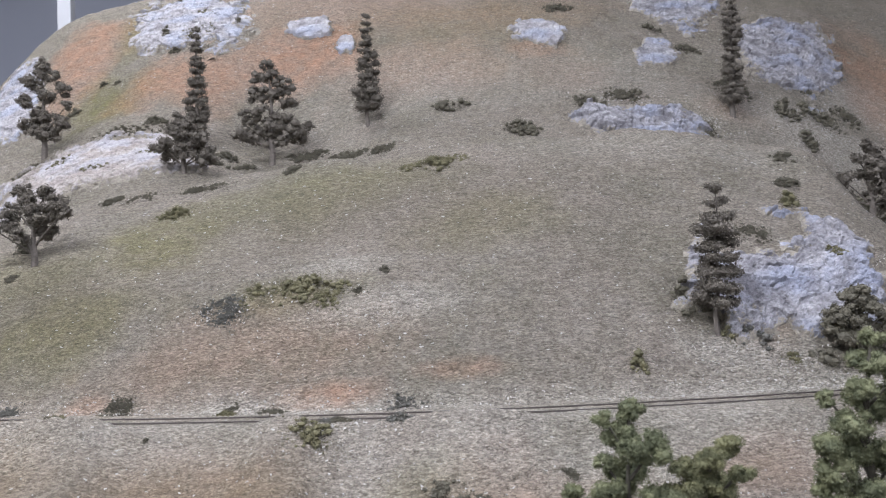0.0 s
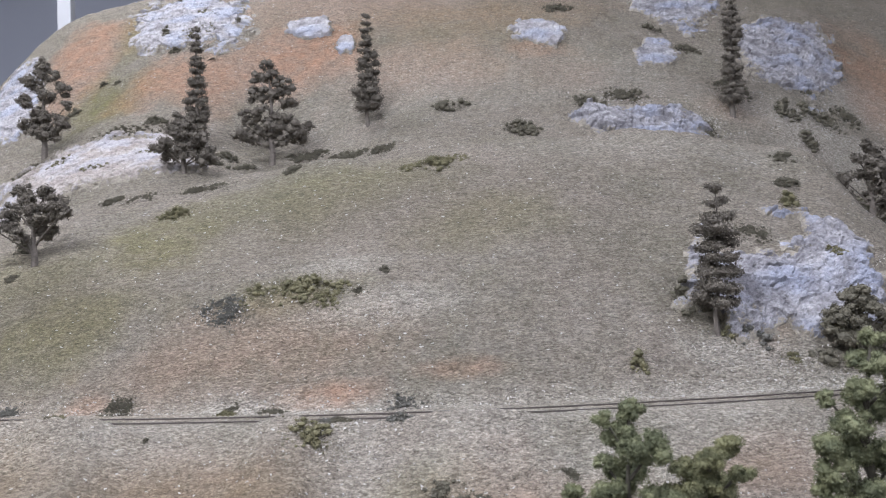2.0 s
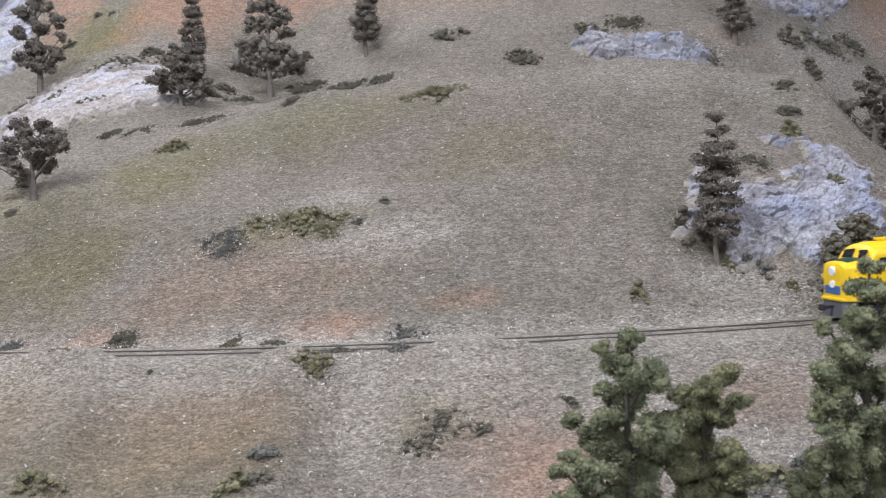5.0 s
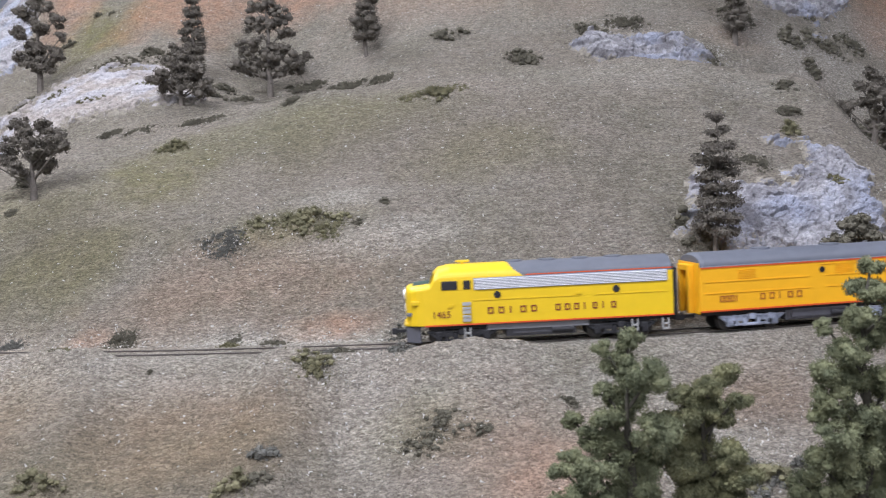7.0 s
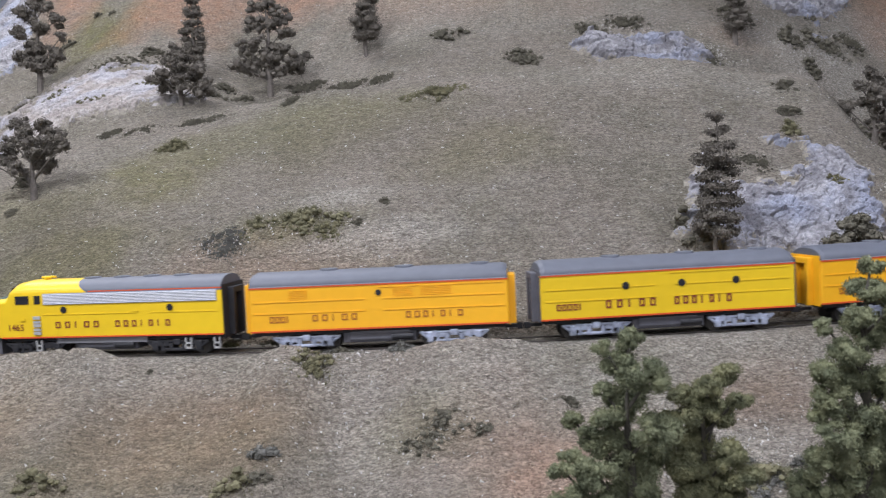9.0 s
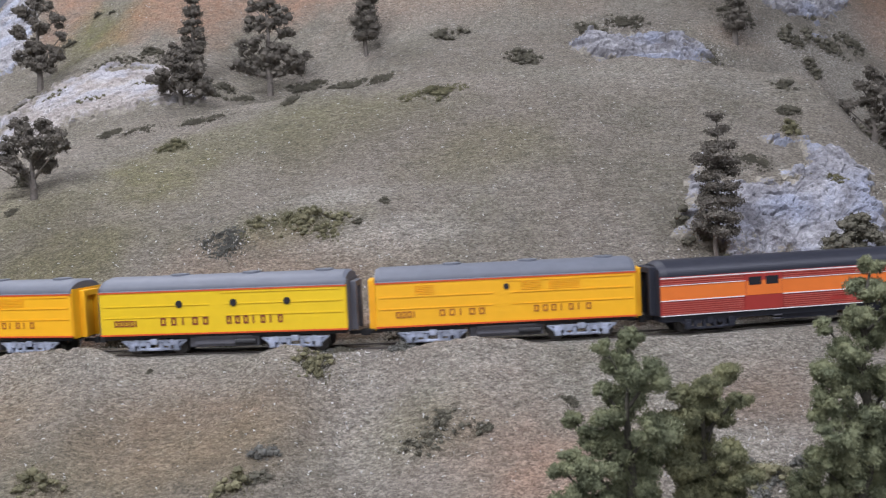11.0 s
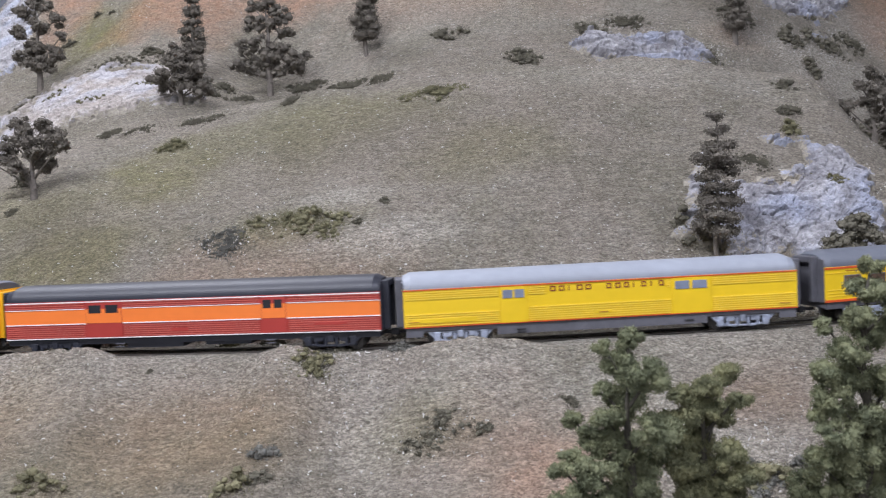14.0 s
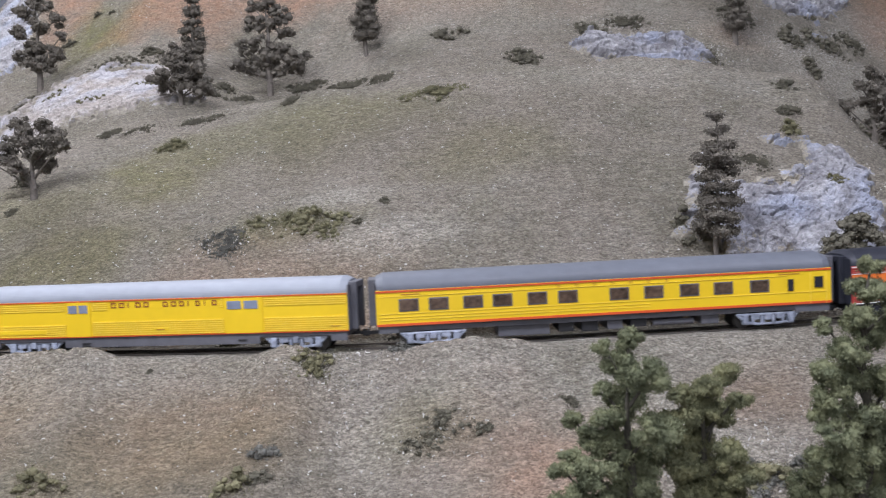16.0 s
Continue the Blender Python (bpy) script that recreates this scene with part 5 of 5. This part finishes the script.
PINE = [(-5, 122, 9), (-15, 105, 11), (5, 105, 11), (16, 95, 12), (-22, 88, 11), (-1, 85, 13), (19, 78, 12), (-35, 65, 9), (-29, 51, 11), (-35, 37, 12), (-15, 41, 12), (5, 44, 13), (22, 51, 13),
        (33, 37, 12), (-8, 61, 13), (12, 58, 12), (40, 50, 9), (-7, 31, 11), (10, 30, 11), (-22, 32, 9), (22, 34, 10)]
OPEN_TREE = [(-25, 40, 10), (-32, 33, 8), (-13, 67, 8), (-4, 57, 8), (5, 45, 11), (15, 64, 8), (27, 55, 9), (8, 30, 10), (-9, 27, 8), (16, 44, 8), (-15, 50, 7), (32, 47, 7), (2, 36, 9), (-16, 33, 7)]
broad(-0.492, 1.226, 0.128, spread(WIND_TREE, 1), 1, "dark irregular foam model tree on the mountainside")
conifer(-0.291, 1.189, 0.150, 0.020, 2, "tall narrow dark foam model conifer behind a bush", 16, 0.10)
broad(-0.272, 1.045, 0.066, ring_lobes(0.064, 0.034, 13, 3, 0.30), 3, "dense dark foam model tree beside pale rock")
broad(-0.203, 1.187, 0.130, spread(PINE, 4), 4, "broad dark foam model pine with bare stem")
conifer(-0.090, 1.243, 0.142, 0.022, 5, "tall narrow dark foam model conifer on the slope", 14, 0.16)
broad(-0.357, 0.863, 0.070, spread(OPEN_TREE, 6), 6, "short dark foam model tree with open crown")
conifer(0.375, 1.262, 0.190, 0.021, 7, "very tall slim dark foam model conifer by the rock", 19, 0.10)
conifer(0.200, 0.723, 0.112, 0.025, 8, "dark tiered foam model conifer beside the rock cutting", 9, 0.20, 0.0, None, 1.3, 0.58)
broad(0.405, 0.930, 0.075, ring_lobes(0.075, 0.030, 13, 9, 0.2), 9, "dark foam model tree behind the knoll")
broad(0.470, 1.010, 0.060, ring_lobes(0.060, 0.030, 10, 10, 0.2), 10, "dark foam model tree behind the knoll")
broad(0.305, 0.726, 0.050, ring_lobes(0.050, 0.034, 16, 11, 0.2), 11, "dense olive foam bush tree beside the rock cutting", M_SHRUB_GREEN, 0.0010, 9000)

near_a = [(1110, 612, 26), (1062, 625, 18), (1100, 660, 36), (1135, 675, 34), (1060, 700, 18), (1105, 735, 44), (1070, 760, 34), (1140, 765, 40), (1010, 762, 20),
          (1035, 790, 26), (1000, 820, 30), (1085, 815, 44), (1150, 830, 38), (1045, 850, 40), (985, 850, 22), (1120, 870, 44), (1060, 905, 44), (1000, 895, 36), (1130, 915, 40)]
near_b = [(1275, 680, 24), (1240, 700, 26), (1290, 720, 22), (1205, 720, 24), (1230, 750, 38), (1275, 765, 32), (1195, 770, 26), (1225, 805, 40), (1275, 820, 30),
          (1200, 850, 36), (1250, 865, 40), (1295, 860, 30), (1220, 905, 40), (1280, 908, 36)]
near_c = [(1548, 505, 22), (1535, 545, 30), (1575, 560, 40), (1500, 590, 28), (1460, 610, 18), (1550, 620, 44), (1490, 650, 36), (1450, 690, 30), (1510, 700, 44), (1570, 720, 50),
          (1470, 740, 40), (1530, 780, 46), (1460, 790, 34), (1580, 820, 50), (1500, 840, 44), (1440, 770, 20), (1510, 890, 46), (1570, 900, 50), (1450, 860, 36), (1430, 905, 40)]


def near_tree(lobes, foot, depth, seed, label, material, count):
    """A tree of the front bank; its lobes are given across and down in quarter millimetres from the view's middle."""
    k = depth / 1748.0
    rng = np.random.default_rng(seed)
    base = ground_z((foot - 784) * k, depth) - 0.002
    out = []
    top = 0
    for a, b, r in lobes:
        z = EYE.z - (b - 320) * k - base + (a - 784) * k * 0.030
        out.append(((a - foot) * k, rng.uniform(-0.012, 0.012), z, r * k * 1.05))
        top = max(top, z)
    return broad((foot - 784) * k, depth, top, out, seed, label, material, 0.00068, int(count * 1.5), "front_tree", base, 15)


near_tree(near_a, 1105, 0.43, 21, "fresh green foam model tree on the front bank", M_LEAF, 46000)
near_tree(near_b, 1240, 0.44, 22, "olive green foam model tree on the front bank", M_LEAF_OLIVE, 36000)
near_tree(near_c, 1530, 0.45, 23, "large fresh green foam model tree on the front bank", M_LEAF, 48000)


def shrub(x, y, w, h, seed, material, label):
    """A low patch of small foam or lichen puffs, thick in the middle, loose at its ragged edge."""
    rng = np.random.default_rng(seed)
    ob = new("low_shrub")
    puff = min(0.0036, max(0.0010, 0.21 * h + 0.0003)) * (1.0 if y < 1.1 else 1.1)
    n = int(min(110, max(7, 0.80 * w * max(0.45 * w, h) / (puff * puff))))
    px, py = rng.normal(size=n) * 0.27 * w, rng.normal(size=n) * 0.15 * w
    # puffs gather in a few knots
    kx, ky = rng.uniform(-0.45, 0.45, 6) * w, rng.uniform(-0.20, 0.20, 6) * w
    pick = rng.integers(0, 6, n)
    px, py = 0.50 * px + kx[pick], 0.70 * py + ky[pick]
    out = np.sqrt((px / (0.5 * w)) ** 2 + (py / (0.3 * w)) ** 2)
    rad = puff * rng.uniform(0.30, 1.2, n) * np.clip(1.25 - 0.5 * out, 0.35, 1.1)
    gx, gy = x + px, y + py
    stack = rng.uniform(0, 1, n) ** 2 * np.clip(1 - out, 0, 1) * max(0.0, h - 1.6 * puff)
    pz = land(gx, gy - track_y(gx)) - ground_z(x, y) + rad * 0.35 + stack
    c = np.stack([px, py, pz], 1)
    p1, f1 = lumps(c, rad, rng, 0.8, 0.8)
    p2, f2 = flakes(c, rad, n * 46, 0.00052 if y < 0.8 else 0.0007, rng, 0.8, (0.6, 1.55))
    # crumbs fallen round the patch
    k = n * 5
    lx, ly = rng.normal(size=k) * 0.36 * w, rng.normal(size=k) * 0.22 * w
    lz = land(x + lx, y + ly - track_y(x + lx)) - ground_z(x, y)
    p3, f3 = flakes(np.stack([lx, ly, lz], 1), np.full(k, 0.0006), k * 2, 0.00060, rng, 0.6)
    me = bpy.data.meshes.new("foliage")
    me.from_pydata(np.concatenate([p1, p2, p3]).tolist(), [], np.concatenate([f1, f2 + len(p1), f3 + len(p1) + len(p2)]).tolist())
    me.materials.append(material)
    foliage = new("foliage", me)
    foliage.parent = ob
    ob.location = (x, y, ground_z(x, y))
    return tagged(ob, label, "shrub", "low shrubs on the slope")


KINDS = {'g': (M_SHRUB, 'low green-olive foam shrub on the slope'), 'd': (M_SHRUB_DARK, 'dark grey-green lichen clump among pale stones'),
         'o': (M_SHRUB_GREEN, 'low dull olive foam brush on the slope')}
for n_, (x_, y_, w_, h_) in enumerate(((-0.246, 0.913, 0.0313, 0.0115), (-0.008, 0.921, 0.0474, 0.0116), (-0.145, 0.769, 0.0264, 0.0123), (-0.099, 0.766, 0.0438, 0.0149), (-0.117, 0.771, 0.0265, 0.0097),
        (-0.093, 0.753, 0.0258, 0.0086), (-0.273, 0.692, 0.0277, 0.0055), (-0.152, 0.683, 0.0117, 0.0039), (-0.082, 0.617, 0.0318, 0.0106), (0.138, 0.7, 0.0144, 0.016),
        (0.25, 0.714, 0.0123, 0.0057), (0.208, 0.724, 0.0166, 0.0099), (0.3, 0.856, 0.0147, 0.0294), (0.296, 0.802, 0.0229, 0.0101), (-0.231, 0.546, 0.0281, 0.0156),
        (-0.117, 0.533, 0.0270, 0.0140), (0.173, 0.522, 0.0388, 0.0149))):
    shrub(x_, y_, w_, h_, 203 + n_, *KINDS['g'])
for n_, (x_, y_, w_, h_) in enumerate(((-0.171, 0.766, 0.0330, 0.0042), (-0.163, 0.755, 0.0260, 0.0034), (-0.027, 0.681, 0.0195, 0.007), (-0.319, 0.721, 0.0206, 0.0049), (-0.074, 0.643, 0.0147, 0.0044), (-0.031, 0.633, 0.0217, 0.0087),
        (0.228, 0.724, 0.029, 0.0124))):
    shrub(x_, y_, w_, h_, 200 + n_, *KINDS['d'])
for n_, (x_, y_, w_, h_) in enumerate(((-0.332, 0.999, 0.0229, 0.0057), (-0.36, 1.25, 0.0357, 0.0114), (-0.384, 1.221, 0.0838, 0.007), (0.016, 1.233, 0.0423, 0.0155), (0.088, 1.167, 0.06, 0.0173),
        (0.186, 1.239, 0.0425, 0.0198), (0.242, 1.273, 0.051, 0.0116), (-0.046, 0.773, 0.008, 0.0071), (-0.066, 0.758, 0.0095, 0.0043), (-0.121, 0.683, 0.0156, 0.0047),
        (-0.193, 0.633, 0.0029, 0.0029), (0.191, 0.736, 0.021, 0.0168), (0.183, 0.748, 0.0171, 0.0214), (0.455, 1.298, 0.0371, 0.0297), (0.509, 1.362, 0.0234, 0.0125),
        (0.328, 1.229, 0.0281, 0.0141), (0.467, 1.262, 0.0300, 0.0240), (-0.122, 1.184, 0.0406, 0.0108), (-0.152, 1.21, 0.0277, 0.0097), (-0.072, 1.154, 0.033, 0.0092), (-0.172, 1.200, 0.038, 0.0090), (-0.102, 1.172, 0.034, 0.0085), (-0.225, 1.165, 0.030, 0.0100), (-0.320, 1.215, 0.050, 0.0120), (-0.295, 0.985, 0.030, 0.0030), (-0.235, 0.975, 0.040, 0.0028))):
    shrub(x_, y_, w_, h_, 211 + n_, *KINDS['o'])
for n_, (x_, y_, w_, h_) in enumerate(((-0.252, 1.188, 0.034, 0.0177), (-0.263, 1.148, 0.0328, 0.0197), (-0.143, 0.959, 0.0219, 0.0088), (-0.413, 1.607, 0.0165, 0.0165), (-0.405, 1.46, 0.0251, 0.0301),
        (-0.378, 1.419, 0.0146, 0.0114), (-0.299, 1.474, 0.0135, 0.0202), (-0.489, 1.186, 0.0407, 0.0095), (-0.371, 0.847, 0.0145, 0.0068), (-0.381, 0.897, 0.0205, 0.0154),
        (0.185, 1.493, 0.0427, 0.012), (0.351, 1.395, 0.0319, 0.0112), (-0.498, 1.344, 0.0154, 0.0123), (-0.469, 1.383, 0.0095, 0.0079), (-0.447, 1.376, 0.0079, 0.0079),
        (0.309, 1.438, 0.0247, 0.0164), (0.278, 0.714, 0.0245, 0.0163), (0.528, 1.216, 0.0417, 0.0278), (0.255, 0.816, 0.0233, 0.0047), (-0.106, 0.534, 0.0150, 0.0120))):
    shrub(x_, y_, w_, h_, 351 + n_, *KINDS['o'])
for n_, (x_, y_, w_, h_) in enumerate(((-0.018, 0.562, 0.0230, 0.0100), (-0.002, 0.570, 0.0220, 0.0090), (0.018, 0.563, 0.0090, 0.0065), (-0.262, 0.662, 0.0280, 0.0055), (-0.235, 0.706, 0.0180, 0.0030), (-0.150, 0.691, 0.0140, 0.0045), (-0.070, 0.640, 0.0150, 0.0045), (0.069, 0.584, 0.0134, 0.0047), (0.323, 0.925, 0.026, 0.010), (0.309, 0.885, 0.020, 0.009), (0.400, 1.318, 0.060, 0.0120), (0.335, 1.215, 0.028, 0.0110), (0.500, 1.320, 0.055, 0.016), (0.560, 1.345, 0.050, 0.014))):
    shrub(x_, y_, w_, h_, 491 + n_, *KINDS['o'])

for n_, (x_, y_, w_, h_) in enumerate(((-0.108, 0.550, 0.0170, 0.0130), (0.161, 0.516, 0.0177, 0.013), (0.177, 0.525, 0.018, 0.012), (0.192, 0.533, 0.0152, 0.0104), (0.164, 0.533, 0.0122, 0.0061))):
    shrub(x_, y_, w_, h_, 900 + n_, *KINDS['d'])

# ---- loose stones ----
def scree():
    """White and grey crumbs of stone along the track and in the washes."""
    rng = np.random.default_rng(77)
    xs, ys, sz = [], [], []
    for cx, cy, rx, ry, n in ((-0.05, 0.745, 0.07, 0.02, 160), (0.215, 0.714, 0.06, 0.016, 260), (-0.062, 0.614, 0.04, 0.035, 160), (0.16, 0.540, 0.05, 0.03, 180),
                              (0.40, 0.86, 0.05, 0.08, 160), (0.0, 0.80, 0.32, 0.12, 160), (-0.1, 0.58, 0.25, 0.05, 140), (0.35, 1.2, 0.16, 0.05, 160), (0.345, 1.235, 0.02, 0.012, 90), (0.50, 1.30, 0.05, 0.02, 160), (0.57, 1.36, 0.05, 0.02, 120), (0.375, 0.80, 0.03, 0.03, 120), (-0.14, 0.77, 0.07, 0.02, 120), (0.275, 0.712, 0.03, 0.014, 160), (0.17, 0.56, 0.05, 0.03, 120), (-0.167, 0.760, 0.022, 0.012, 120), (-0.07, 0.612, 0.03, 0.016, 120), (-0.01, 0.562, 0.03, 0.016, 110), (0.33, 1.235, 0.03, 0.02, 120), (0.42, 1.30, 0.07, 0.03, 160), (0.25, 1.262, 0.06, 0.012, 120), (0.335, 0.79, 0.02, 0.04, 140), (0.20, 0.735, 0.02, 0.03, 120)):
        xs += list(rng.normal(cx, rx * 0.6, n))
        ys += list(rng.normal(cy, ry * 0.6, n))
        sz += list(rng.uniform(0.0005, 0.0014, n) * (1.0 if cy < 1.22 else 1.3))
    for _ in range(900):
        x = rng.uniform(-0.36, 0.36)
        xs.append(x)
        ys.append(float(track_y(x)) + 0.0235 + abs(rng.normal()) * 0.009)
        sz.append(rng.uniform(0.0005, 0.0013))
    xs, ys, sz = np.array(xs), np.array(ys), np.array(sz)
    zs = land(xs, ys - track_y(xs))
    n = len(xs)
    t = rng.normal(size=(n, 4, 3))
    t /= np.linalg.norm(t, axis=2)[:, :, None]
    p = (np.stack([xs, ys, zs + sz * 0.3], 1)[:, None, :] + t * sz[:, None, None]).reshape(-1, 3)
    b = np.arange(n)[:, None] * 4
    f = np.concatenate([b + np.array([0, 1, 2]), b + np.array([0, 3, 1]), b + np.array([0, 2, 3]), b + np.array([1, 3, 2])])
    me = bpy.data.meshes.new("scree")
    me.from_pydata(p.tolist(), [], f.tolist())
    me.materials.append(M_SCREE)
    tagged(new("scree", me), "pale crumbs of loose stone beside the track", "stones", kind="stuff")


scree()
motions()
